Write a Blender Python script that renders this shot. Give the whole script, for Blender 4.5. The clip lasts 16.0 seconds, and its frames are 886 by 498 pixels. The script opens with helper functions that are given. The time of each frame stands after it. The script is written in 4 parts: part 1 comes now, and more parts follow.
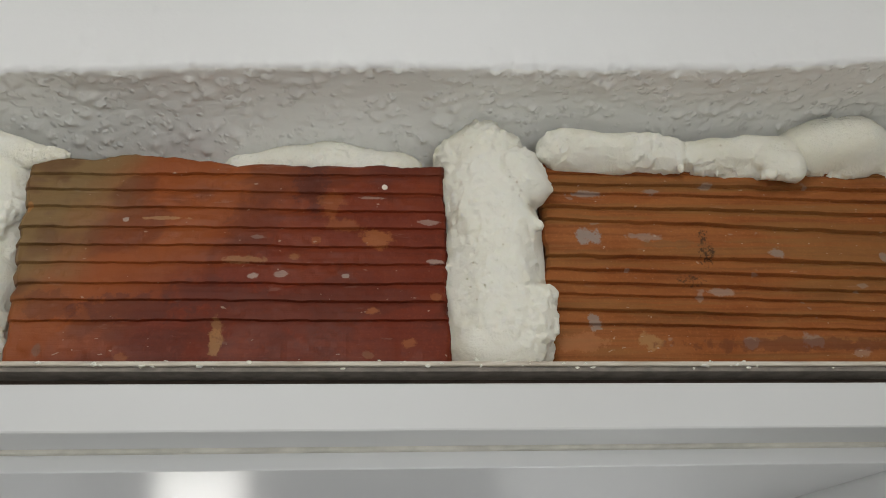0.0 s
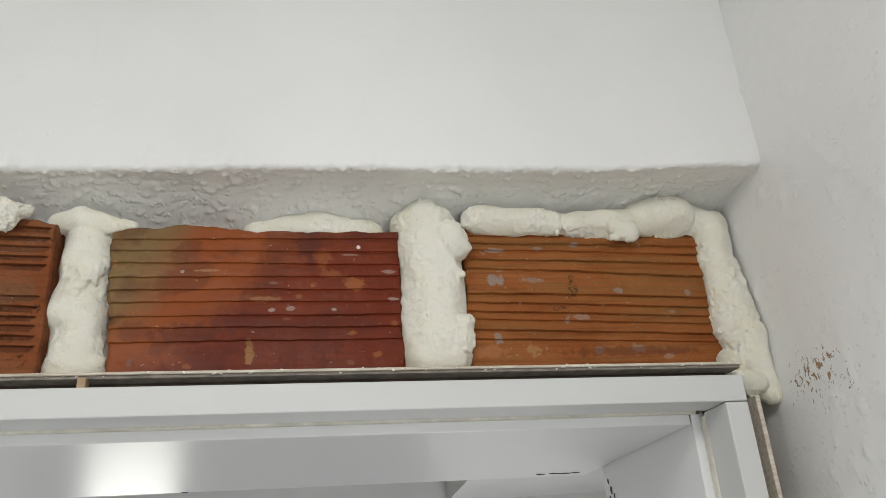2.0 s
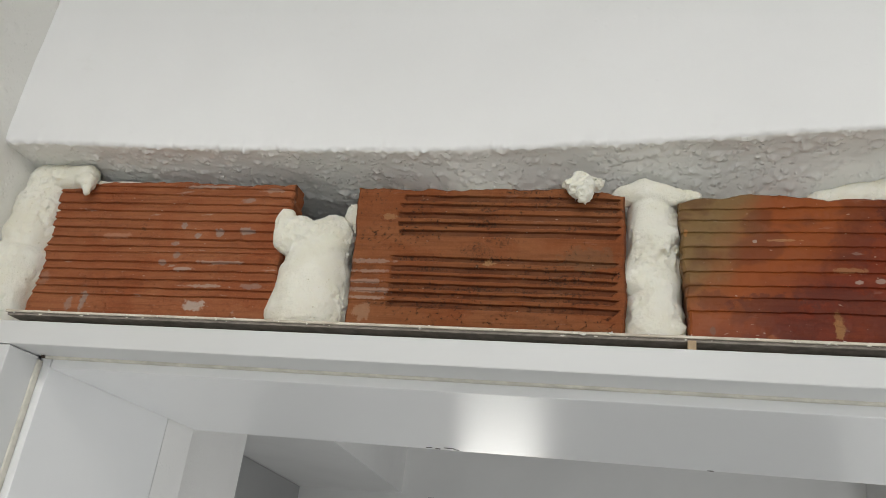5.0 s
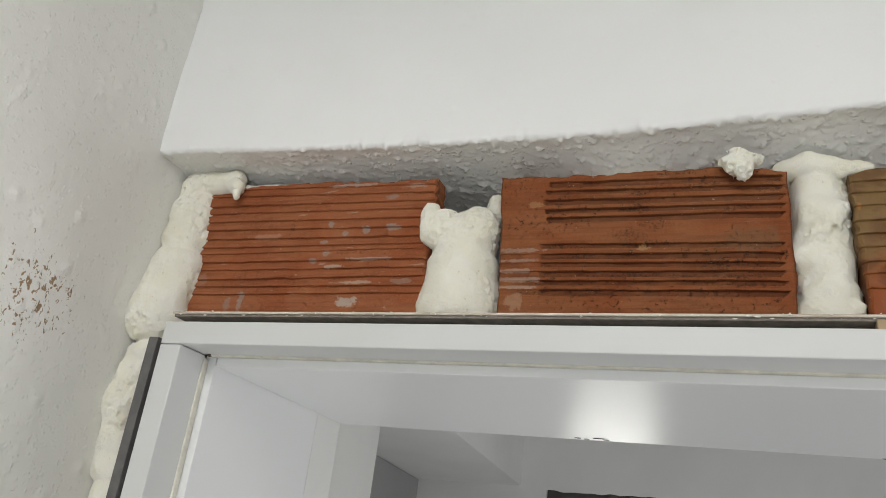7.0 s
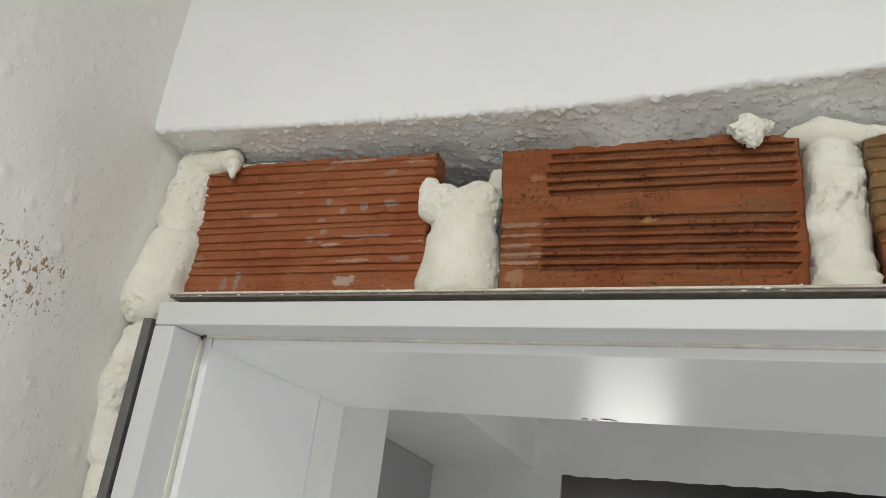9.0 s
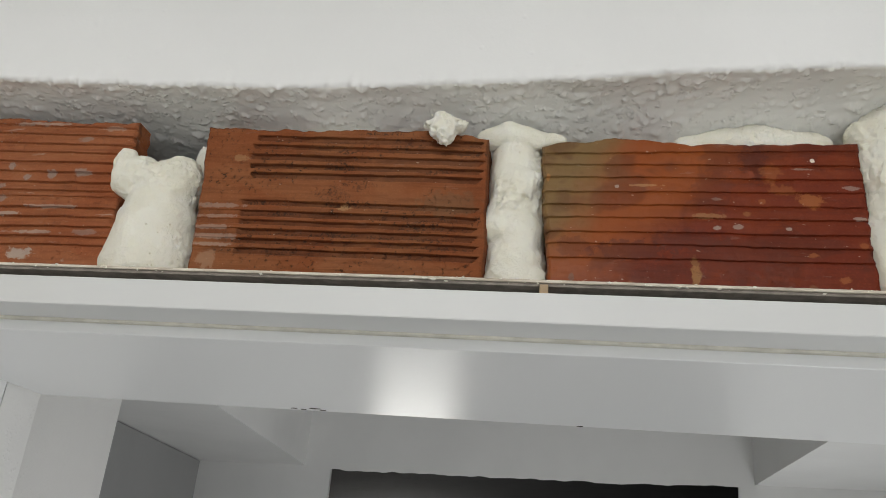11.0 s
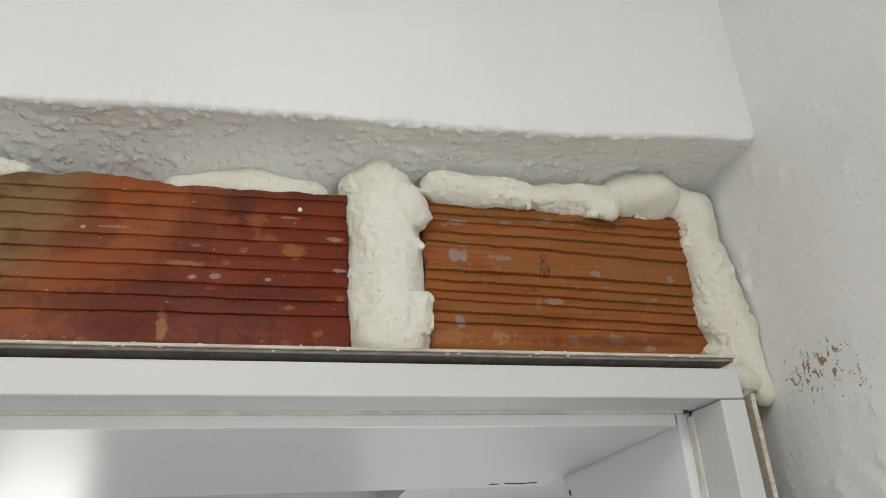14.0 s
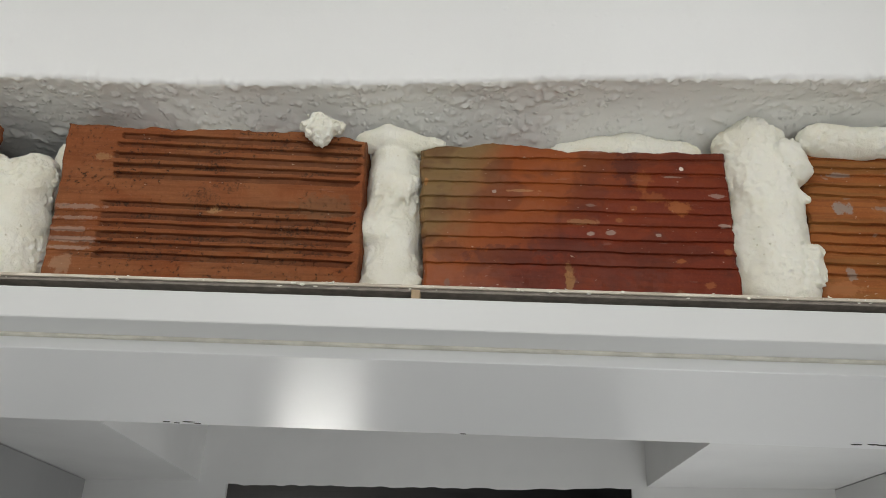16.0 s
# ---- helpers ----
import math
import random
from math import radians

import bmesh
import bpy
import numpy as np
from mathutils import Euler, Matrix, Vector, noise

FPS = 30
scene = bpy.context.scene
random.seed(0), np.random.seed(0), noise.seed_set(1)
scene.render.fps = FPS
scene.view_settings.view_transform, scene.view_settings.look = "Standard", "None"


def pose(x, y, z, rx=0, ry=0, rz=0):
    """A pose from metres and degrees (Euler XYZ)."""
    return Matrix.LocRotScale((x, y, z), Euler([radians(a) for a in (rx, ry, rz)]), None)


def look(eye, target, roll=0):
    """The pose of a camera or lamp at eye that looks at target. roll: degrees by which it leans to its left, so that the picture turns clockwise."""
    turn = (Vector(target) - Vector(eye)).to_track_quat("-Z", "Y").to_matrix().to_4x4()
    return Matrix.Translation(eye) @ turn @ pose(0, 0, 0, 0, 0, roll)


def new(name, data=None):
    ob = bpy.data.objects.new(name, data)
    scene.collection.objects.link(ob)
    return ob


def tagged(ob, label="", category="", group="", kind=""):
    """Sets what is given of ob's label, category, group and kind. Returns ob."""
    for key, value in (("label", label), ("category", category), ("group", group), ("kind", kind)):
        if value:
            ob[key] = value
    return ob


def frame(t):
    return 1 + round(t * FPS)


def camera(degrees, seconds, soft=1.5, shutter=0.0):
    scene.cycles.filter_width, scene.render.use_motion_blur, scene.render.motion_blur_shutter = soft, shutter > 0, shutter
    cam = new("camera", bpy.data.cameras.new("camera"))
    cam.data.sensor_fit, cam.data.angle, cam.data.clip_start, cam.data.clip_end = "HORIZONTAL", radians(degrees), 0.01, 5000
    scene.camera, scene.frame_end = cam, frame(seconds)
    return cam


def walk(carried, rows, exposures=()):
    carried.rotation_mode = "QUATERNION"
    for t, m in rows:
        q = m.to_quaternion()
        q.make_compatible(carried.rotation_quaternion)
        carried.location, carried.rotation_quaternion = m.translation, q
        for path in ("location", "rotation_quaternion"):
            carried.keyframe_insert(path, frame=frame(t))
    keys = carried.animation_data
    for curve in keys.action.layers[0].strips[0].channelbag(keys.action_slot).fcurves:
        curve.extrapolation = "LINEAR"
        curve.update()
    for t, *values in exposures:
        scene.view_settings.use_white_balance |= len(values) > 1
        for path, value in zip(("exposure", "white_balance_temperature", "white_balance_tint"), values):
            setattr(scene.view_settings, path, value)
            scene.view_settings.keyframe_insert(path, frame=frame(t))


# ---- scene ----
cam = camera(60.0, 16.0, soft=0.9)
PATH = [
    (0, (0.1949, -0.3323, 1.9766), (0.3705, 1.4725, 2.8204), -1.60),
    (0.5, (0.1874, -0.4073, 2.0002), (0.4389, 1.4291, 2.7514), -3.33),
    (1, (0.1471, -0.5171, 1.9404), (0.4984, 1.2832, 2.7377), -4.73),
    (1.5, (0.152, -0.5032, 1.9317), (0.5054, 1.2943, 2.7342), -4.04),
    (2, (0.1585, -0.5101, 1.9347), (0.5212, 1.2831, 2.7426), -4.00),
    (2.5, (0.1607, -0.5048, 1.9327), (0.4732, 1.2938, 2.7496), -1.58),
    (3, (0.1405, -0.5109, 1.9307), (0.3164, 1.3053, 2.7497), 1.19),
    (3.5, (0.1061, -0.5022, 1.9201), (0.0876, 1.3175, 2.7498), 3.71),
    (4, (0.0711, -0.5011, 1.9173), (-0.134, 1.3114, 2.7375), 5.48),
    (4.5, (0.0384, -0.5002, 1.9176), (-0.3338, 1.2881, 2.7321), 6.54),
    (5, (0.0022, -0.4991, 1.9149), (-0.4893, 1.2727, 2.7018), 7.00),
    (5.2, (-0.0105, -0.497, 1.9138), (-0.5464, 1.268, 2.6867), 7.12),
    (7.3, (-0.037, -0.5074, 1.9071), (-0.7736, 1.1964, 2.6519), 7.28),
    (7.5, (-0.0381, -0.5089, 1.9056), (-0.7745, 1.1934, 2.6538), 7.10),
    (8, (-0.0421, -0.5105, 1.9057), (-0.7959, 1.1857, 2.6503), 7.16),
    (8.2, (-0.0395, -0.5031, 1.9076), (-0.827, 1.1856, 2.6345), 7.60),
    (10.3, (0.0028, -0.469, 1.9099), (-0.5446, 1.3111, 2.639), 5.51),
    (10.5, (0.0163, -0.463, 1.9085), (-0.4598, 1.3334, 2.6475), 5.29),
    (11, (0.0395, -0.4537, 1.9127), (-0.2488, 1.3785, 2.6609), 4.93),
    (11.5, (0.0623, -0.4329, 1.9168), (0.0481, 1.4141, 2.6839), 3.57),
    (12, (0.1009, -0.4123, 1.9162), (0.323, 1.3945, 2.7443), 2.31),
    (12.5, (0.1191, -0.4098, 1.925), (0.4664, 1.3623, 2.7847), 0.22),
    (13, (0.1471, -0.4128, 1.9438), (0.6052, 1.3346, 2.8021), -2.95),
    (13.5, (0.1591, -0.4241, 1.9461), (0.6764, 1.3037, 2.8103), -4.25),
    (14, (0.1608, -0.4256, 1.9388), (0.687, 1.3127, 2.7762), -3.95),
    (14.5, (0.1564, -0.4294, 1.9358), (0.6583, 1.3373, 2.7276), -3.13),
    (15, (0.1368, -0.4329, 1.9269), (0.4923, 1.3763, 2.7018), -0.99),
    (15.5, (0.0937, -0.4373, 1.9201), (0.2623, 1.3929, 2.7086), 0.72),
    (16, (0.0595, -0.4411, 1.916), (0.0061, 1.3986, 2.6988), 2.37),
]
walk(cam, [(t, look(eye, target, roll)) for t, eye, target, roll in PATH], [(0.0, -0.28), (0.3, -0.19), (0.6, -0.06), (10.3, -0.08), (11.2, -0.16), (12.3, -0.18), (13.5, -0.08), (16.0, -0.13)])


# ---- light ----
world = bpy.data.worlds.new("world")
scene.world = world
world.use_nodes = True
world.node_tree.nodes["Background"].inputs[0].default_value = (0.9, 0.95, 1.0, 1)
world.node_tree.nodes["Background"].inputs[1].default_value = 0.1


def area_lamp(name, eye, target, size_x, size_y, watts, colour):
    lamp = bpy.data.lights.new(name, "AREA")
    lamp.shape, lamp.size, lamp.size_y, lamp.energy, lamp.color = "RECTANGLE", size_x, size_y, watts, colour
    ob = new(name, lamp)
    ob.matrix_world = look(eye, target)
    return ob


# unseen lights added behind the camera to match brightness: side, back, overhead
area_lamp("added_side_light", (-2.10, -1.70, 1.40), (0.2, -0.3, 1.9), 1.2, 1.3, 27.0, (0.95, 0.985, 1.02))
area_lamp("added_back_light", (0.70, -3.10, 1.35), (0.0, 0.0, 1.9), 1.5, 1.3, 28.0, (0.95, 0.985, 1.02))
area_lamp("added_ceiling_light", (-0.10, -1.15, 2.555), (-0.10, -1.05, 0.0), 0.58, 0.58, 9.5, (1.0, 0.99, 0.96))

# unseen light added low in the room beyond to brighten its bay
area_lamp("added_room_light", (0.78, 0.85, 1.10), (-0.4, 1.05, 1.70), 0.8, 1.1, 13.0, (0.97, 0.99, 1.0))

# ---- materials ----
# stains and smears on the four brick faces: x, z from the middle, half width, half height, colour, cover
PALE = (0.44, 0.36, 0.3)
GREY = (0.3, 0.26, 0.23)
SOIL = (0.04, 0.021, 0.012)
TAN = (0.33, 0.18, 0.08)
AMBER = (0.3, 0.095, 0.028)
SOOTY = (0.085, 0.02, 0.011)
MARKS_SMEARED = [
    (0.0485, -0.0435, 0.0104, 0.0042, PALE, 0.8), (0.0325, -0.0135, 0.0096, 0.0016, PALE, 0.6), (0.0545, -0.0275, 0.0192, 0.0016, PALE, 0.55), (-0.0505, -0.0425, 0.0028, 0.0103, GREY, 0.6),
    (0.0235, 0.0235, 0.0032, 0.0033, GREY, 0.6), (0.0555, 0.0175, 0.004, 0.0033, GREY, 0.6), (0.0795, 0.0195, 0.006, 0.0042, GREY, 0.6), (0.0375, 0.0155, 0.0032, 0.0024, GREY, 0.6),
    (0.0195, 0.0085, 0.0032, 0.0024, GREY, 0.5), (0.0225, -0.0015, 0.0036, 0.0028, GREY, 0.5), (-0.0135, 0.0195, 0.0024, 0.0085, SOIL, 0.55), (-0.0365, 0.0145, 0.0168, 0.0024, (0.42, 0.21, 0.13), 0.6),
    (0.0625, -0.0075, 0.0192, 0.0012, PALE, 0.5), (-0.0635, -0.0445, 0.0036, 0.0056, GREY, 0.4), (0.0365, 0.0595, 0.024, 0.0014, PALE, 0.55), (0.0935, 0.0555, 0.01, 0.0019, PALE, 0.35),
    (0.0115, -0.0085, 0.0032, 0.0028, GREY, 0.5), (-0.0925, -0.0235, 0.0048, 0.0066, (0.34, 0.19, 0.13), 0.5), (0.0745, 0.0465, 0.0056, 0.0024, GREY, 0.45), (0.0945, -0.0265, 0.01, 0.0024, GREY, 0.35),
]
MARKS_PITTED = [
    (-0.0825, 0.001, 0.0192, 0.0019, (0.36, 0.28, 0.23), 0.42), (-0.0815, -0.007, 0.0168, 0.0016, (0.36, 0.28, 0.23), 0.42), (-0.0835, -0.015, 0.0176, 0.0016, (0.38, 0.3, 0.25), 0.42), (-0.0825, -0.022, 0.0192, 0.0021, (0.38, 0.3, 0.25), 0.42),
    (-0.0825, -0.028, 0.0192, 0.0014, (0.42, 0.34, 0.28), 0.42), (-0.0835, -0.039, 0.0068, 0.007, (0.4, 0.25, 0.16), 0.42), (0.0075, 0.001, 0.0048, 0.0028, TAN, 0.9), (0.0015, 0.032, 0.0112, 0.0038, SOIL, 0.8),
    (0.0025, 0.044, 0.0088, 0.0028, SOIL, 0.75), (0.0095, 0.004, 0.018, 0.0024, SOIL, 0.75), (-0.0375, -0.004, 0.0128, 0.0016, SOIL, 0.75), (-0.0525, 0.004, 0.0112, 0.0019, SOIL, 0.8),
    (-0.0025, -0.019, 0.024, 0.0021, SOIL, 0.8), (0.0335, -0.02, 0.0096, 0.0019, SOIL, 0.7), (0.0585, -0.012, 0.0168, 0.0042, SOIL, 0.7), (0.0285, 0.059, 0.0136, 0.0024, SOIL, 0.75),
    (0.0145, 0.018, 0.0112, 0.0047, SOIL, 0.5), (0.0715, -0.021, 0.02, 0.0024, SOIL, 0.55), (-0.0025, 0.011, 0.012, 0.0066, SOIL, 0.45), (-0.0735, 0.038, 0.0064, 0.0028, TAN, 0.6),
    (0.0475, 0.048, 0.016, 0.0019, SOIL, 0.55), (0.0685, 0.029, 0.012, 0.0024, SOIL, 0.6), (0.0765, -0.027, 0.016, 0.0024, SOIL, 0.6), (-0.0215, -0.031, 0.024, 0.0024, SOIL, 0.35),
    (0.0785, 0.005, 0.02, 0.0094, (0.17, 0.085, 0.04), 0.55), (0.0905, 0.042, 0.014, 0.0024, SOIL, 0.6),
]
MARKS_RED = [
    (0.0675, 0.0155, 0.0078, 0.0058, AMBER, 0.85), (0.0355, 0.0435, 0.0083, 0.0159, SOOTY, 0.75), (0.0455, 0.0345, 0.0057, 0.0075, AMBER, 0.5), (0.0505, 0.0225, 0.0078, 0.0035, AMBER, 0.45),
    (-0.0035, -0.0345, 0.0031, 0.0093, (0.34, 0.17, 0.06), 0.75), (0.0705, 0.0435, 0.0013, 0.0014, (0.75, 0.66, 0.56), 0.95), (0.0655, -0.0215, 0.0034, 0.0017, AMBER, 0.8), (0.0815, -0.0365, 0.0036, 0.0026, AMBER, 0.7),
    (0.0945, -0.0145, 0.0031, 0.002, AMBER, 0.6), (0.0635, -0.0425, 0.0031, 0.0017, (0.25, 0.12, 0.06), 0.5), (-0.0425, -0.0435, 0.0036, 0.0017, AMBER, 0.6), (-0.0785, -0.0405, 0.0018, 0.0026, (0.17, 0.1, 0.07), 0.6),
    (0.0385, 0.0145, 0.0026, 0.002, AMBER, 0.6), (0.0065, 0.0035, 0.0099, 0.002, (0.36, 0.19, 0.08), 0.5), (0.0235, -0.0035, 0.0036, 0.0017, PALE, 0.5), (0.0105, -0.0045, 0.0023, 0.0014, PALE, 0.6),
    (0.0525, -0.0045, 0.0018, 0.0012, PALE, 0.6), (0.0285, 0.0055, 0.0023, 0.0017, (0.3, 0.13, 0.05), 0.6), (-0.0505, 0.0235, 0.0016, 0.0014, PALE, 0.7), (-0.0335, 0.0245, 0.0117, 0.0009, (0.4, 0.22, 0.1), 0.6),
    (0.0945, 0.0035, 0.0036, 0.0012, PALE, 0.5), (0.0115, 0.0155, 0.0047, 0.0012, PALE, 0.4), (0.0085, 0.0215, 0.013, 0.0159, SOOTY, 0.35), (-0.0065, -0.0135, 0.0234, 0.007, SOOTY, 0.5),
    (-0.0425, -0.0205, 0.0234, 0.0064, SOOTY, 0.6), (-0.0765, -0.0195, 0.013, 0.0073, SOOTY, 0.4), (0.0195, -0.0245, 0.0338, 0.0116, (0.105, 0.026, 0.014), 0.4), (-0.0945, 0.0295, 0.0013, 0.0038, (0.36, 0.16, 0.05), 0.8),
    (0.0645, 0.0375, 0.0052, 0.0009, PALE, 0.4), (0.0915, 0.0245, 0.0065, 0.0014, PALE, 0.4),
]
MARKS_ORANGE = [
    (-0.016, 0.01, 0.0043, 0.0106, SOIL, 0.85), (-0.027, -0.006, 0.0069, 0.0034, SOIL, 0.75), (-0.074, 0.017, 0.006, 0.0048, GREY, 0.75), (-0.074, 0.041, 0.0077, 0.0019, GREY, 0.6),
    (-0.046, 0.017, 0.0086, 0.0024, GREY, 0.45), (0.019, 0.008, 0.003, 0.0029, GREY, 0.6), (0.075, 0.006, 0.003, 0.0029, GREY, 0.55), (-0.076, -0.027, 0.0034, 0.0043, GREY, 0.65),
    (0.099, -0.016, 0.0034, 0.0029, (0.08, 0.06, 0.05), 0.8), (-0.051, -0.037, 0.0052, 0.0043, (0.4, 0.22, 0.09), 0.6), (-0.012, -0.012, 0.006, 0.0024, PALE, 0.4), (-0.039, 0.043, 0.0039, 0.0019, GREY, 0.5),
    (0.028, -0.037, 0.0052, 0.0038, GREY, 0.5), (-0.002, -0.038, 0.0043, 0.0029, GREY, 0.5), (-0.01, 0.046, 0.0034, 0.0024, GREY, 0.5), (0.051, -0.043, 0.0043, 0.0024, PALE, 0.3),
    (-0.085, -0.038, 0.0129, 0.0048, (0.42, 0.17, 0.07), 0.5), (0.024, -0.039, 0.0559, 0.0034, (0.14, 0.04, 0.018), 0.6), (-0.031, 0.013, 0.0172, 0.0024, (0.2, 0.1, 0.035), 0.5),
]



class Nodes:
    """A node material, built step by step."""

    def __init__(self, name, roughness=0.6, metallic=0.0, specular=0.4):
        self.mat = bpy.data.materials.new(name)
        self.mat.use_nodes = True
        self.tree = self.mat.node_tree
        self.bsdf = self.tree.nodes["Principled BSDF"]
        self.bsdf.inputs["Roughness"].default_value = roughness
        self.bsdf.inputs["Metallic"].default_value = metallic
        self.bsdf.inputs["Specular IOR Level"].default_value = specular
        self.place = self.tree.nodes.new("ShaderNodeTexCoord").outputs["Object"]

    def put(self, socket, value):
        if isinstance(value, bpy.types.NodeSocket):
            self.tree.links.new(value, socket)
        elif isinstance(value, tuple) and len(value) == 3 and socket.type == "RGBA":
            socket.default_value = (*value, 1)
        else:
            socket.default_value = value

    def stretched(self, scale, shift=(0, 0, 0)):
        n = self.tree.nodes.new("ShaderNodeMapping")
        self.put(n.inputs["Vector"], self.place)
        n.inputs["Scale"].default_value, n.inputs["Location"].default_value = scale, shift
        return n.outputs[0]

    def noise(self, scale, detail=3.0, rough=0.55, warp=0.0, where=None):
        n = self.tree.nodes.new("ShaderNodeTexNoise")
        self.put(n.inputs["Vector"], where or self.place)
        for key, v in (("Scale", scale), ("Detail", detail), ("Roughness", rough), ("Distortion", warp)):
            n.inputs[key].default_value = v
        return n.outputs["Fac"]

    def cells(self, scale, where=None):
        n = self.tree.nodes.new("ShaderNodeTexVoronoi")
        self.put(n.inputs["Vector"], where or self.place)
        n.inputs["Scale"].default_value = scale
        return n.outputs["Distance"]

    def ramp(self, fac, a, b, low=0.0, high=1.0):
        n = self.tree.nodes.new("ShaderNodeMapRange")
        n.interpolation_type = "SMOOTHSTEP"
        for key, v in (("Value", fac), ("From Min", a), ("From Max", b), ("To Min", low), ("To Max", high)):
            self.put(n.inputs[key], v)
        return n.outputs[0]

    def calc(self, op, a, b=0.0):
        n = self.tree.nodes.new("ShaderNodeMath")
        n.operation = op
        self.put(n.inputs[0], a)
        self.put(n.inputs[1], b)
        return n.outputs[0]

    def axis(self, name):
        n = self.tree.nodes.new("ShaderNodeSeparateXYZ")
        self.put(n.inputs[0], self.place)
        return n.outputs[name]

    def far_off(self, centre, squash):
        """How far a place lies from a spot of the thing, axis by axis squashed."""
        n = self.tree.nodes.new("ShaderNodeVectorMath")
        n.operation = "SUBTRACT"
        self.put(n.inputs[0], self.place)
        n.inputs[1].default_value = centre
        m = self.tree.nodes.new("ShaderNodeVectorMath")
        m.operation = "MULTIPLY"
        self.put(m.inputs[0], n.outputs[0])
        m.inputs[1].default_value = squash
        k = self.tree.nodes.new("ShaderNodeVectorMath")
        k.operation = "LENGTH"
        self.put(k.inputs[0], m.outputs[0])
        return k.outputs["Value"]

    def near(self, centre, reach, squash=(1, 1, 1)):
        """1 at a spot of the thing, falling to 0 at reach."""
        return self.ramp(self.far_off(centre, squash), reach, 0.0)

    def mix(self, fac, a, b):
        n = self.tree.nodes.new("ShaderNodeMix")
        n.data_type = "RGBA"
        self.put(n.inputs[0], fac)
        self.put(n.inputs[6], a)
        self.put(n.inputs[7], b)
        return n.outputs[2]

    def bump(self, height, strength, distance):
        n = self.tree.nodes.new("ShaderNodeBump")
        n.inputs["Strength"].default_value, n.inputs["Distance"].default_value = strength, distance
        self.put(n.inputs["Height"], height)
        if self.bsdf.inputs["Normal"].is_linked:
            self.put(n.inputs["Normal"], self.bsdf.inputs["Normal"].links[0].from_socket)
        self.put(self.bsdf.inputs["Normal"], n.outputs[0])

    def done(self, colour=None, roughness=None):
        if colour is not None:
            self.put(self.bsdf.inputs["Base Color"], colour)
        if roughness is not None:
            self.put(self.bsdf.inputs["Roughness"], roughness)
        return self.mat


def plaster(name, base, stains=(), drops=1.0):
    """Stippled white wall paint; stains: spots where the paint has flaked off the brown render."""
    n = Nodes(name, 0.62, specular=0.3)
    big, fine = n.noise(5.0, 4), n.noise(420.0, 3)
    colour = n.mix(n.ramp(big, 0.35, 0.7), base, tuple(c * 0.955 for c in base))
    colour = n.mix(n.ramp(n.noise(38.0, 5, 0.65), 0.60, 0.80, 0.0, 0.16), colour, (0.62, 0.60, 0.55))
    specks = n.ramp(n.noise(120.0, 2), 0.80, 0.83)
    colour = n.mix(n.calc("MULTIPLY", specks, 0.35), colour, (0.40, 0.36, 0.30))
    for centre, reach, squash in stains:
        flake = n.noise(1.0, 4, 0.6, 0.6, n.stretched((330, 300, 200)))
        lost = n.calc("ADD", flake, n.calc("MULTIPLY", n.near(centre, reach, squash), 0.21))
        lost = n.ramp(lost, 0.74, 0.77)
        lost = n.calc("MULTIPLY", lost, n.ramp(n.near(centre, reach, squash), 0.06, 0.14))
        colour = n.mix(lost, colour, n.mix(n.noise(300.0), (0.20, 0.12, 0.06), (0.42, 0.31, 0.20)))
    if drops:
        where = n.tree.nodes.new("ShaderNodeVectorMath")
        where.operation = "ADD"
        n.put(where.inputs[0], n.place)
        shake = n.tree.nodes.new("ShaderNodeVectorMath")
        shake.operation = "SCALE"
        wobble = n.tree.nodes.new("ShaderNodeTexNoise")
        wobble.inputs["Scale"].default_value = 210.0
        n.put(wobble.inputs["Vector"], n.place)
        n.put(shake.inputs[0], wobble.outputs["Color"])
        shake.inputs["Scale"].default_value = 0.003
        n.put(where.inputs[1], shake.outputs[0])
        drop = n.ramp(n.cells(255.0, where.outputs[0]), 0.52, 0.02)
        some = n.ramp(n.noise(95.0, 2), 0.44, 0.60)
        n.bump(n.calc("MULTIPLY", drop, some), 0.62 * drops, 0.0018)
        n.bump(n.noise(1.0, 3, 0.55, 0.3, n.stretched((120, 210, 210))), 0.45 * drops, 0.0012)
    else:
        n.bump(n.noise(60.0, 3, 0.5), 0.16, 0.0012)
        n.bump(n.ramp(n.cells(70.0), 0.16, 0.03), 0.25, 0.0006)
    n.bump(fine, 0.18, 0.0004)
    return n.done(colour, n.ramp(fine, 0.2, 0.8, 0.40, 0.58))


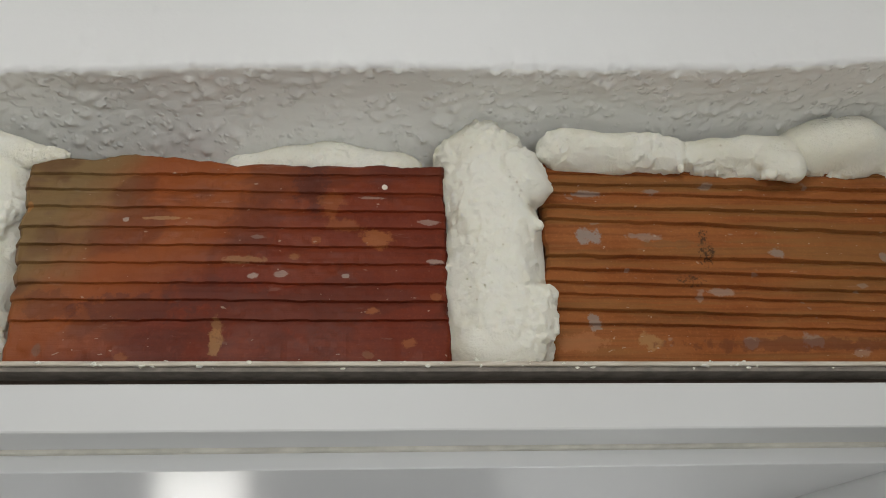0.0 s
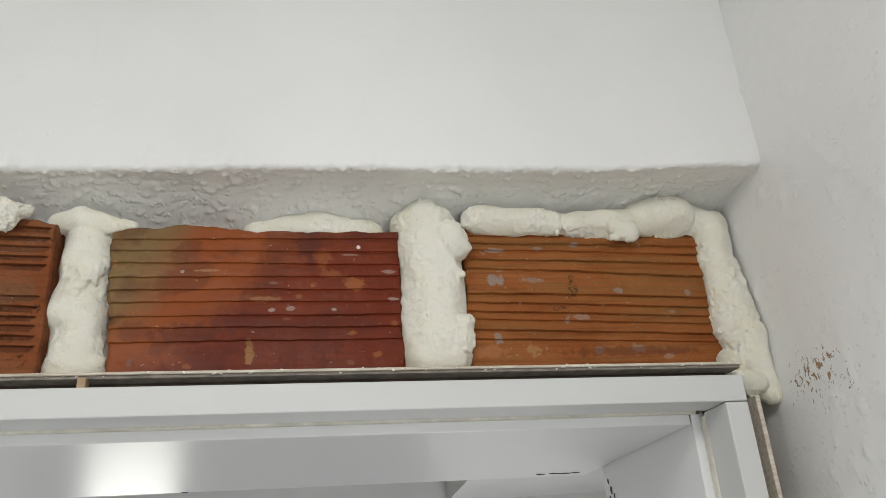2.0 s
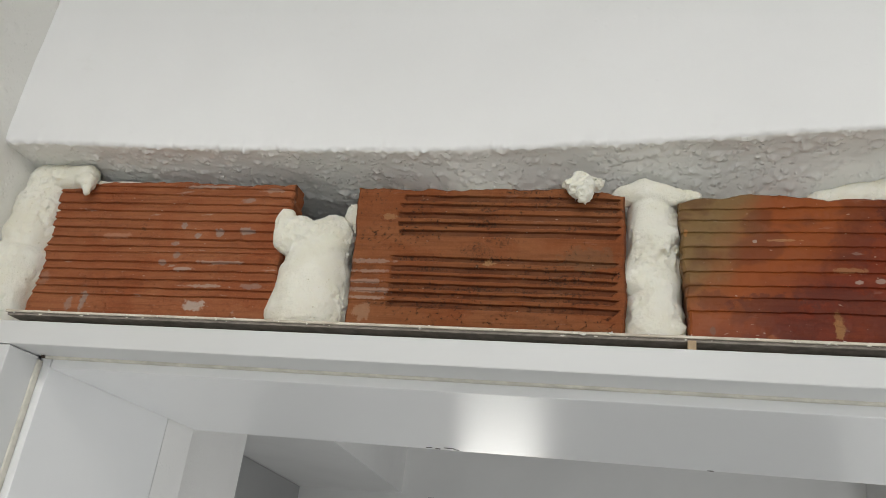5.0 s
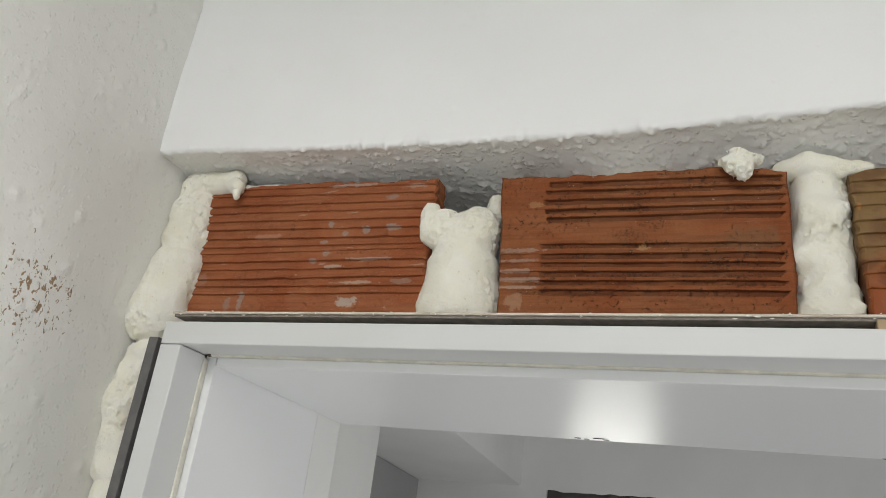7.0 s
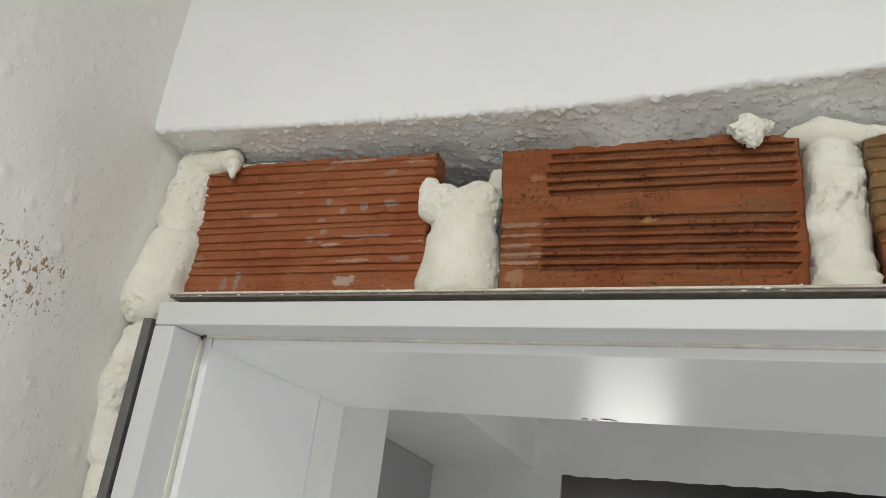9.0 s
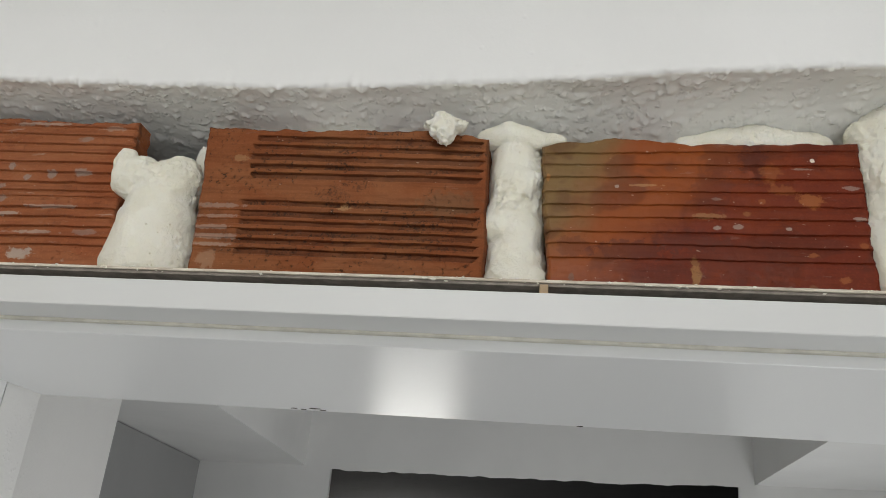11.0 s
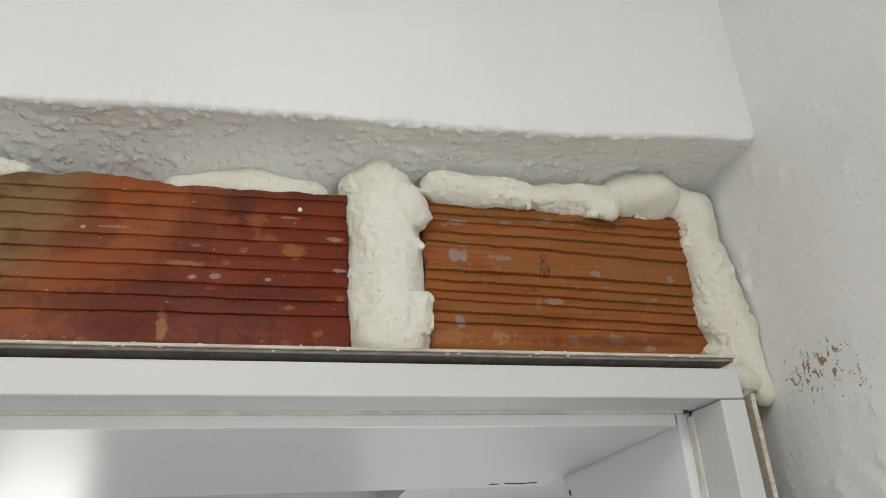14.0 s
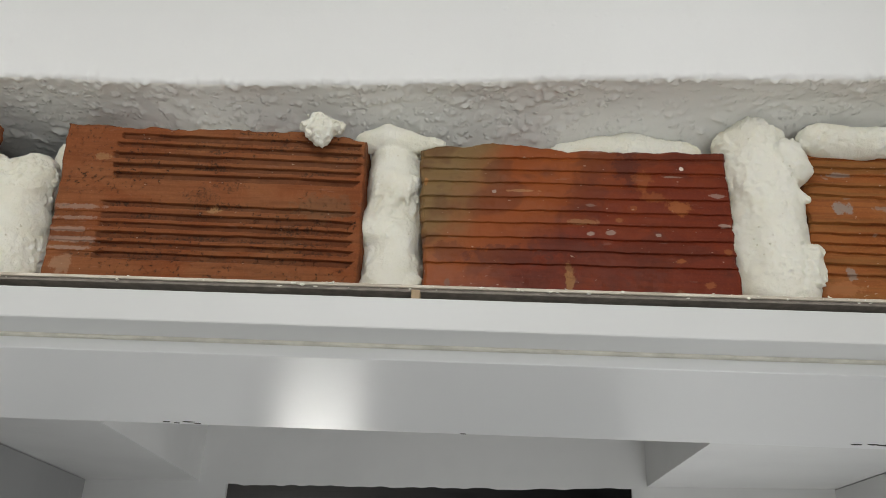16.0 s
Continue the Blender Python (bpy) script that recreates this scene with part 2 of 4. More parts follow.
def terracotta(name, red, pale, dark, reds_cover, pits=0.0, lime=0.0, olive=False, rough=0.72, spots=0.0, ochre=0.0, soil_shade=0.6, marks=()):
    """Fired clay: two clay tones in clouds and streaks along the brick, soot, pits, mortar smears."""
    n = Nodes(name, rough, specular=0.2)
    cloud = n.noise(1.0, 4, 0.55, 0.8, n.stretched((16, 20, 30)))
    streak = n.noise(1.0, 4, 0.6, 0.2, n.stretched((14, 200, 330)))
    colour = n.mix(n.ramp(cloud, 0.5 - 0.3 * reds_cover, 0.85 - 0.3 * reds_cover), pale, red)
    colour = n.mix(n.ramp(streak, 0.42, 0.72, 0.0, 0.65), colour, dark)
    colour = n.mix(n.ramp(n.noise(700.0, 2), 0.5, 0.75, 0.0, 0.22), colour, tuple(c * 1.6 for c in pale))
    if ochre:
        colour = n.mix(n.ramp(n.noise(1.0, 3, 0.5, 0.3, n.stretched((7, 90, 140), (3, 1, 2))), 0.47, 0.62, 0.0, ochre), colour, (0.215, 0.118, 0.036))
    if olive:
        x = n.calc("ADD", n.axis("X"), n.calc("MULTIPLY", n.axis("Z"), -0.55))
        x = n.calc("ADD", x, n.calc("MULTIPLY", n.noise(24.0, 4), 0.055))
        lean = n.calc("ADD", n.axis("X"), n.calc("MULTIPLY", n.axis("Z"), -1.15))
        lean = n.calc("ADD", lean, n.calc("MULTIPLY", n.noise(26.0, 4, 0.6), 0.06))
        amber = n.ramp(lean, 0.042, -0.022)
        colour = n.mix(n.calc("MULTIPLY", amber, 0.9), colour, (0.265, 0.068, 0.015))
        moss = n.calc("MULTIPLY", n.ramp(x, -0.030, -0.070), n.ramp(n.axis("Z"), -0.036, -0.002))
        colour = n.mix(n.calc("MULTIPLY", moss, 0.88), colour, (0.190, 0.125, 0.050))
        soot = n.ramp(n.noise(1.0, 3, 0.5, 0.4, n.stretched((24, 30, 34), (0.4, 0, 0.9))), 0.52, 0.60)
        colour = n.mix(n.calc("MULTIPLY", soot, 0.4), colour, (0.072, 0.017, 0.009))
    if spots:
        spot = n.ramp(n.noise(1.0, 2, 0.5, 0.2, n.stretched((70, 60, 105), (1.3, 0.2, 0.7))), 0.70, 0.73)
        colour = n.mix(n.calc("MULTIPLY", spot, spots), colour, (0.36, 0.31, 0.27))
    if lime:
        smear = n.ramp(n.noise(1.0, 5, 0.65, 0.3, n.stretched((45, 60, 190), (0.7, 0, 2.3))), 0.625, 0.70)
        colour = n.mix(n.calc("MULTIPLY", smear, lime), colour, (0.47, 0.37, 0.30))
    if pits:
        soil = n.calc("MULTIPLY", n.ramp(n.noise(300.0, 5, 0.7), 0.54, 0.66), n.ramp(n.noise(1.0, 3, 0.5, 0.5, n.stretched((22, 20, 34), (0.2, 0, 0.6))), 0.44, 0.58))
        colour = n.mix(n.calc("MULTIPLY", soil, pits), colour, (0.035, 0.018, 0.010))
        n.bump(soil, 0.6, -0.0012)
    if soil_shade:
        # dark colour in the combed grooves: lodged soil, plus groove shade painted in
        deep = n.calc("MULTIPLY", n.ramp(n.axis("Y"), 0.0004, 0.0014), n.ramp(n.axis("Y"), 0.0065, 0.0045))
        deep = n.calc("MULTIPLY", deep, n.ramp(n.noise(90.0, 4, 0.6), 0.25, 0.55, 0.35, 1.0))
        colour = n.mix(n.calc("MULTIPLY", deep, soil_shade), colour, (0.062, 0.023, 0.012))
    rim = n.calc("MULTIPLY", n.calc("SUBTRACT", n.noise(170.0, 5, 0.72), 0.5), 3.0)
    grit = n.ramp(n.noise(360.0, 5, 0.75), 0.47, 0.56)
    for mx, mz, rx, rz, tone, cover in marks:
        spread = n.calc("ADD", n.far_off((mx, 0, mz), (1 / rx, 0, 1 / rz)), rim)
        patch = n.ramp(spread, 1.12, 0.72, 0.0, cover)
        colour = n.mix(n.calc("MULTIPLY", patch, grit) if tone == SOIL else patch, colour, tone)
    fleck = n.ramp(n.noise(1.0, 2, 0.5, 0.0, n.stretched((260, 360, 420))), 0.725, 0.76)
    colour = n.mix(n.calc("MULTIPLY", fleck, 0.5), colour, (0.50, 0.38, 0.28))
    n.bump(streak, 0.35, 0.0008)
    n.bump(n.noise(900.0, 3), 0.22, 0.0004)
    return n.done(colour, n.ramp(cloud, 0.3, 0.7, rough - 0.1, rough + 0.1))


def foam_material():
    n = Nodes("cured_foam", 0.78, specular=0.2)
    tone = n.noise(30.0, 4)
    colour = n.mix(n.ramp(tone, 0.35, 0.7), (0.82, 0.80, 0.705), (0.77, 0.74, 0.615))
    pore = n.ramp(n.cells(210.0), 0.17, 0.06)
    some = n.calc("MULTIPLY", pore, n.ramp(n.noise(60.0, 3), 0.50, 0.62))
    colour = n.mix(n.calc("MULTIPLY", some, 0.35), colour, (0.55, 0.44, 0.25))
    n.bsdf.inputs["Subsurface Weight"].default_value = 0.12
    n.bsdf.inputs["Subsurface Radius"].default_value = (0.006, 0.005, 0.003)
    n.bsdf.inputs["Subsurface Scale"].default_value = 0.6
    n.bump(n.noise(210.0, 5, 0.7), 0.8, 0.0018)
    n.bump(n.noise(700.0, 3, 0.6), 0.35, 0.0007)
    n.bump(some, 0.7, -0.0012)
    return n.done(colour)


def lacquer(name, base, rough, dirt=0.25, scuffs=0.07):
    n = Nodes(name, rough, specular=0.5)
    smudge = n.noise(7.0, 3, 0.5)
    colour = base if not dirt else n.mix(n.ramp(smudge, 0.45, 0.8, 0.0, dirt), base, tuple(c * d for c, d in zip(base, (0.86, 0.84, 0.78))))
    if scuffs:
        scuff = n.ramp(n.noise(240.0, 3), 0.74, 0.78)
        colour = n.mix(n.calc("MULTIPLY", scuff, scuffs), colour, (0.40, 0.37, 0.32))
    return n.done(colour, n.ramp(smudge, 0.30, 0.80, rough, rough + 0.02) if dirt else rough)


def plain(name, base, rough, scale=60.0, spread=0.25, metallic=0.0):
    n = Nodes(name, rough, metallic)
    fac = n.ramp(n.noise(scale, 4, 0.6), 0.3, 0.7)
    n.bump(n.noise(scale * 6, 3), 0.2, 0.0006)
    return n.done(n.mix(fac, base, tuple(c * (1 - spread) for c in base)))


def fibreboard():
    n = Nodes("raw_board", 0.8)
    fibre = n.noise(1.0, 4, 0.6, 0.2, n.stretched((60, 500, 500)))
    colour = n.mix(n.ramp(fibre, 0.35, 0.7), (0.66, 0.60, 0.50), (0.46, 0.39, 0.31))
    n.bump(fibre, 0.5, 0.0008)
    return n.done(colour)


def glow(name, colour, strength):
    n = Nodes(name)
    n.put(n.bsdf.inputs["Emission Color"], colour)
    n.bsdf.inputs["Emission Strength"].default_value = strength
    return n.done(colour)


WHITE = (0.80, 0.795, 0.78)
M_BEAM = plaster("beam_paint", WHITE, drops=0.0)
M_SOFFIT = plaster("stippled_paint", (0.82, 0.81, 0.765), drops=0.8)
M_LEFT = plaster("wall_paint_left", (0.785, 0.775, 0.73), (((-0.516, -0.118, 2.052), 0.080, (0, 1, 1.15)),), 0.45)
M_RIGHT = plaster("wall_paint_right", (0.79, 0.785, 0.765), (((0.496, -0.062, 2.050), 0.066, (0, 1, 1.6)), ((0.496, -0.092, 2.036), 0.016, (0, 1, 1))), 0.45)
M_ROOM = plaster("room_paint", (0.74, 0.735, 0.72), drops=0.0)
M_BARE = plaster("bare_skim", (0.78, 0.77, 0.75), drops=0.3)
M_FOAM = foam_material()
M_FRAME = lacquer("frame_lacquer", (0.60, 0.60, 0.59), 0.42)
M_LINING = lacquer("lining_lacquer", (0.78, 0.78, 0.775), 0.29, 0.0, 0.0)
M_GASKET = plain("gasket_rubber", (0.72, 0.69, 0.60), 0.6)
M_BOARD = fibreboard()
M_UNDERSIDE = plain("board_underlayer", (0.27, 0.235, 0.20), 0.85, 120.0, 0.35)
# dark brown carries the shade of the gaps round the frame
M_GAP = plain("gap_darkness", (0.085, 0.060, 0.045), 0.85)
M_TAN = plain("split_wood", (0.46, 0.33, 0.20), 0.7)
M_STEEL = plain("dark_grey_strip", (0.13, 0.125, 0.12), 0.5, 90.0, 0.25)
M_CHIP = plain("scuffed_paint", (0.10, 0.09, 0.08), 0.7)
# room paint darkened to grey, so the wall's shade is in its colour
M_SHADE_WALL = plaster("shade_grey_paint", (0.34, 0.34, 0.335), drops=0.0)
M_FLOOR = plain("pale_floor", (0.70, 0.69, 0.67), 0.45, 4.0, 0.12)
# near-black colour carries the unlit darkness of the room past the far opening
M_PAINTED_DARK = plain("painted_dark_board", (0.0055, 0.0055, 0.006), 0.95, 14.0, 0.4)
M_BRICK = [
    terracotta("clay_smeared", (0.262, 0.076, 0.028), (0.305, 0.108, 0.044), (0.185, 0.053, 0.020), 0.5, 0.15, 0.45, soil_shade=0.5, marks=MARKS_SMEARED),
    terracotta("clay_pitted", (0.212, 0.060, 0.019), (0.240, 0.086, 0.029), (0.135, 0.040, 0.014), 0.5, 0.85, 0.10, soil_shade=0.5, marks=MARKS_PITTED),
    terracotta("clay_dark_red", (0.148, 0.022, 0.007), (0.180, 0.032, 0.009), (0.105, 0.017, 0.006), 0.75, 0.0, 0.12, True, 0.48, soil_shade=0.4, marks=MARKS_RED),
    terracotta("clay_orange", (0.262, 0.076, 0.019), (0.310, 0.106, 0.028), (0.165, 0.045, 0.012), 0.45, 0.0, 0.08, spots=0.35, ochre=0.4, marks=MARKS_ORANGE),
]

# ---- builders ----


def solid(name, verts, faces, material, parent=None, label="", smooth=False, bevel=0.0):
    mesh = bpy.data.meshes.new(name)
    mesh.from_pydata(verts, [], faces)
    mesh.materials.append(material)
    if smooth:
        mesh.polygons.foreach_set("use_smooth", [True] * len(mesh.polygons))
    mesh.update()
    ob = new(name, mesh)
    ob.parent = parent
    if bevel:
        m = ob.modifiers.new("bevel", "BEVEL")
        m.width, m.segments, m.limit_method = bevel, 2, "ANGLE"
    return tagged(ob, label)


def box(name, low, high, material, parent=None, label="", bevel=0.0):
    (a, b, c), (d, e, f) = low, high
    verts = [(x, y, z) for x in (a, d) for y in (b, e) for z in (c, f)]
    faces = [(0, 1, 3, 2), (4, 6, 7, 5), (0, 4, 5, 1), (2, 3, 7, 6), (0, 2, 6, 4), (1, 5, 7, 3)]
    return solid(name, verts, faces, material, parent, label, False, bevel)


def sweep(name, profile, a, b, axis, material, parent=None, label="", bevel=0.0):
    """A closed outline in the two other axes, drawn out from a to b along an axis."""
    verts = []
    for at in (a, b):
        for p, q in profile:
            verts.append({"x": (at, p, q), "y": (p, at, q), "z": (p, q, at)}[axis])
    n = len(profile)
    faces = [(i, (i + 1) % n, n + (i + 1) % n, n + i) for i in range(n)] + [tuple(range(n)), tuple(range(2 * n - 1, n - 1, -1))]
    ob = solid(name, verts, faces, material, parent, label, False, bevel)
    bm = bmesh.new()
    bm.from_mesh(ob.data)
    bmesh.ops.recalc_face_normals(bm, faces=bm.faces)
    bm.to_mesh(ob.data)
    bm.free()
    return ob


def empty(name, label, category, kind="", group=""):
    return tagged(new(name), label, category, group, kind)


def sheet(name, places, material, parent=None, label="", flip=False):
    """A smooth surface through a grid of places."""
    nu, nv = places.shape[:2]
    n = np.arange(nu * nv).reshape(nu, nv)
    faces = np.stack([n[:-1, :-1], n[1:, :-1], n[1:, 1:], n[:-1, 1:]], -1).reshape(-1, 4)
    faces = faces[:, ::-1] if flip else faces
    return solid(name, places.reshape(-1, 3).tolist(), faces.tolist(), material, parent, label, True)


def lattice_noise(p, scale, seed):
    """Soft noise in -1 to 1 at places p of any shape (..., 3)."""
    q = np.asarray(p, float) * scale + 17.3 * seed
    base = np.floor(q).astype(np.int64)
    f = q - base
    f = f * f * (3 - 2 * f)
    total = 0.0
    for corner in range(8):
        step = np.array([corner & 1, corner >> 1 & 1, corner >> 2 & 1])
        k = base + step
        h = (k[..., 0] * 73856093) ^ (k[..., 1] * 19349663) ^ (k[..., 2] * 83492791) ^ (seed * 2654435761)
        h = ((h ^ (h >> 13)) * 1274126177) & 0xFFFFFF
        w = np.prod(np.where(step, f, 1 - f), -1)
        total = total + w * (h / 0x7FFFFF - 1.0)
    return total


def stipple(u, v, count, radius, height, seed, squash=1.0):
    """Droplets of sprayed paint: heights over the grid of u and v."""
    rng = np.random.default_rng(seed)
    out = np.zeros((len(u), len(v)))
    for _ in range(count):
        cu, cv = rng.uniform(u[0], u[-1]), rng.uniform(v[0], v[-1])
        r = radius * rng.uniform(0.5, 1.5) ** 1.5
        h = height * rng.uniform(0.3, 1.2) * r / radius
        a, b = np.searchsorted(u, (cu - 2 * r * squash, cu + 2 * r * squash))
        c, d = np.searchsorted(v, (cv - 2 * r, cv + 2 * r))
        gu, gv = (u[a:b] - cu) / (r * squash), (v[c:d] - cv) / r
        out[a:b, c:d] = np.maximum(out[a:b, c:d], h * np.exp(-(gu[:, None] ** 2 + gv[None] ** 2) ** 1.3))
    return out


# ---- large structure ----
LEFT, RIGHT, SOFFIT, HIGH = -0.516, 0.496, 2.210, 2.60


def edge_y(x):
    """The hand-made lower edge of the beam bows along its length."""
    return np.interp(x, [-0.53, -0.302, -0.12, 0.024, 0.062, 0.18, 0.35, 0.49, 0.52], [-0.047, -0.024, -0.018, -0.024, -0.029, -0.037, -0.043, -0.062, -0.064])


def build_beam():
    xs = np.arange(LEFT - 0.012, RIGHT + 0.014, 0.0014)
    ups = np.concatenate([np.linspace(HIGH - SOFFIT, 0.07, 20), np.arange(0.066, 0.0079, -0.0028)])
    backs = np.concatenate([np.arange(0.0055, 0.11, 0.0014), [0.13, 0.16, 0.19]])
    curve = np.linspace(0, np.pi / 2, 7)
    r = 0.0042
    flat_y = np.concatenate([np.zeros(len(ups)), r - r * np.cos(curve), backs])
    flat_z = np.concatenate([ups, r - r * np.sin(curve), np.zeros(len(backs))])
    run = np.concatenate([[0], np.cumsum(np.hypot(np.diff(flat_y), np.diff(flat_z)))])
    first = len(ups)
    smooth_edge = np.convolve(np.pad(edge_y(xs), 26, "edge"), np.ones(53) / 53, "valid")
    p = np.zeros((len(xs), len(run), 3))
    p[..., 0] = xs[:, None]
    p[..., 1] = smooth_edge[:, None] + flat_y[None]
    p[..., 2] = SOFFIT + flat_z[None]
    bend = np.interp(xs, [-0.52, -0.45, -0.32, -0.27, -0.20, -0.14, 0.20, 0.30, 0.50], [10, 7, 7, 3, 4, 15, 17, 24, 26])
    p[..., 2] -= 0.5 * bend[:, None] * np.clip(p[..., 1] + 0.020, 0, 0.07) ** 2
    drops = stipple(xs, run, 21000, 0.0012, 0.0012, 4, 1.15) + stipple(xs, run, 900, 0.0018, 0.0013, 5)
    under = np.clip((run - run[first] + 0.004) / 0.010, 0, 1)[None]
    lumps = lattice_noise(p * np.array([0.6, 1, 1]), 260, 3) * 0.0003 + lattice_noise(p, 45, 5) * 0.0005
    face = lattice_noise(p, 14, 8) * 0.0012 + stipple(xs, run, 260, 0.0018, 0.0006, 9)
    rag = np.exp(-(((run - run[first] - 0.003) / 0.006) ** 2))[None]
    ragged = rag * (0.0016 * lattice_noise(np.stack([xs, 0 * xs, 0 * xs], -1), 85, 11) + 0.0012 * lattice_noise(np.stack([xs, 0 * xs, 0 * xs], -1), 240, 12))[:, None]
    p[..., 2] -= under * (drops + lumps) + 0.8 * ragged + rag * stipple(xs, run, 160, 0.0024, 0.0011, 21)
    p[..., 1] -= (1 - under) * face + ragged
    ob = sheet("beam", p, M_BEAM, flip=True)
    ob.data.materials.append(M_SOFFIT)
    column = np.tile(np.arange(len(run) - 1), len(xs) - 1)
    ob.data.polygons.foreach_set("material_index", (column >= first + 4).astype(np.int32))
    return tagged(ob, "white painted plaster beam with a stippled underside over the bricks", "beam", kind="structure")


build_beam()


def build_side_wall(name, x, inward, material, seed, label):
    ys = np.concatenate([[-0.75, -0.6, -0.5, -0.42], np.arange(-0.41, 0.06, 0.0022), [0.10, 0.19]])
    zs = np.concatenate([np.linspace(0, 1.84, 12), np.arange(1.85, 2.46, 0.0026), [2.5, HIGH]])
    p = np.zeros((len(ys), len(zs), 3))
    p[..., 0], p[..., 1], p[..., 2] = x, ys[:, None], zs[None]
    out = stipple(ys, zs, 4200, 0.0026, 0.0012, seed) + lattice_noise(p, 110, seed) * 0.0005 + lattice_noise(p, 12, seed + 1) * 0.0015
    fade = np.clip((0.055 - ys) / 0.02, 0, 1)[:, None] * np.clip((ys + 0.42) / 0.03, 0, 1)[:, None]
    p[..., 0] += inward * out * fade
    wall = sheet(name, p, material, flip=inward < 0)
    tagged(wall, label, "wall", kind="structure")
    far = x - inward * 0.12
    box(name + "_core", (min(far, x - inward * 0.004), -0.75, 0), (max(far, x - inward * 0.004), 0.19, HIGH), M_ROOM)
    return wall


build_side_wall("wall_west", LEFT, 1, M_LEFT, 31, "white stippled passage wall with a flaked brown patch")
build_side_wall("wall_east", RIGHT, -1, M_RIGHT, 41, "white stippled passage wall with a flaked brown patch")
for n in ("wall_west_core", "wall_east_core"):
    tagged(bpy.data.objects[n], "plain white masonry behind the stippled paint", "wall", kind="structure")


def setting(name, low, high, material, label, category):
    return tagged(box(name, low, high, material), label, category, kind="structure")


setting("floor", (-2.40, -3.3, -0.10), (2.40, 6.0, 0.0), M_FLOOR, "pale tiled floor running through the doorway", "floor")
setting("ceiling", (-2.30, -3.3, HIGH + 0.002), (2.30, 0.19, HIGH + 0.12), M_ROOM, "plain white ceiling", "ceiling")
# unseen room behind the camera, widened by assumption so light comes from the sides
setting("wall_south", (-2.30, -3.3, 0), (2.30, -3.18, HIGH), M_ROOM, "plain white wall behind the camera", "wall")
setting("wall_far_west", (-2.30, -3.18, 0), (-2.18, -0.63, HIGH), M_ROOM, "plain white wall of the room", "wall")
setting("wall_far_east", (2.18, -3.18, 0), (2.30, -0.63, HIGH), M_ROOM, "plain white wall of the room", "wall")
setting("wall_north_west", (-2.18, -0.75, 0), (LEFT - 0.121, -0.63, HIGH), M_ROOM, "plain white wall beside the recess", "wall")
setting("wall_north_east", (RIGHT + 0.121, -0.75, 0), (2.18, -0.63, HIGH), M_ROOM, "plain white wall beside the recess", "wall")
# wall over the doorway, behind the bricks
setting("wall_over_door", (-1.30, 0.125, 2.045), (1.25, 0.196, HIGH), M_BARE, "grey-white plastered wall behind the loose bricks", "wall")
# the room beyond
ROOF = 2.150


def far(x, past=0.0):
    """The far wall runs askew."""
    return (x, 2.012 - 0.2165 * (x + 1.09) + past)


def upright(name, plan, low, high, material, label, category):
    return tagged(sweep(name, plan, low, high, "z", material), label, category, kind="structure")


def well_west(y):
    return (-0.597 - 0.120 * (y - 1.0), y)


def well_east(y):
    return (0.511 + 0.072 * (y - 1.0), y)


# a low ceiling on either side of a taller bay that ends at the far wall
TALL = 2.58
upright("room_ceiling_west", [(-1.30, 0.199), well_west(0.199), well_west(1.96), far(-1.30, 0.03)], ROOF, ROOF + 0.1, M_ROOM, "low white ceiling of the room beyond", "ceiling")
upright("room_ceiling_east", [well_east(0.199), (1.25, 0.199), far(1.25, 0.03), well_east(1.70)], ROOF, ROOF + 0.1, M_ROOM, "low white ceiling of the room beyond", "ceiling")
upright("bay_side_west", [well_west(0.199), well_west(1.96), (-0.86, 1.96), (-0.62, 0.199)], ROOF + 0.1, TALL, M_ROOM, "white side of the taller bay over the room beyond", "wall")
upright("bay_side_east", [well_east(0.199), (0.58, 0.199), (0.70, 1.70), well_east(1.70)], ROOF + 0.1, TALL, M_ROOM, "white side of the taller bay over the room beyond", "wall")
setting("bay_ceiling", (-1.0, 0.199, TALL + 0.002), (0.8, 2.2, TALL + 0.1), M_ROOM, "white ceiling of the taller bay", "ceiling")
upright("room_wall_east", [(0.81, 0.199), (1.25, 0.199), far(1.25), far(1.0)], 0.0, ROOF - 0.002, M_ROOM, "plain white wall of the room beyond", "wall")
upright("room_wall_west", [(-0.755, 0.199), far(-1.090), far(-1.20), (-0.90, 0.199)], 0.0, ROOF - 0.002, M_SHADE_WALL, "wall of the room beyond, its shade painted in as grey", "wall")
setting("jamb_wall_west", (-0.90, 0.150, 0), (-0.424, 0.197, 2.040), M_BARE, "grey-white plastered wall end beside the lining", "wall")
upright("splay_west", [(-0.90, 0.199), (-0.4395, 0.199), (-0.548, 0.545), (-0.80, 0.545)], 0.0, ROOF - 0.002, M_BARE, "grey-white plastered splay running into the room beyond", "wall")
upright("jamb_wall_east", [(0.424, 0.150), (0.424, 0.1575), (0.56, 0.197), (1.25, 0.197), (1.25, 0.150)], 0.0, 2.040, M_BARE, "grey-white plastered wall end beside the lining", "wall")
upright("far_wall_west", [far(-1.30), far(-0.620), far(-0.624, 0.03), far(-1.30, 0.14)], 0.0, TALL, M_ROOM, "white wall beside the dark opening", "wall")
upright("far_wall_east", [far(0.520), far(1.25), far(1.25, 0.14), far(0.524, 0.03)], 0.0, TALL, M_ROOM, "white wall beside the dark opening", "wall")


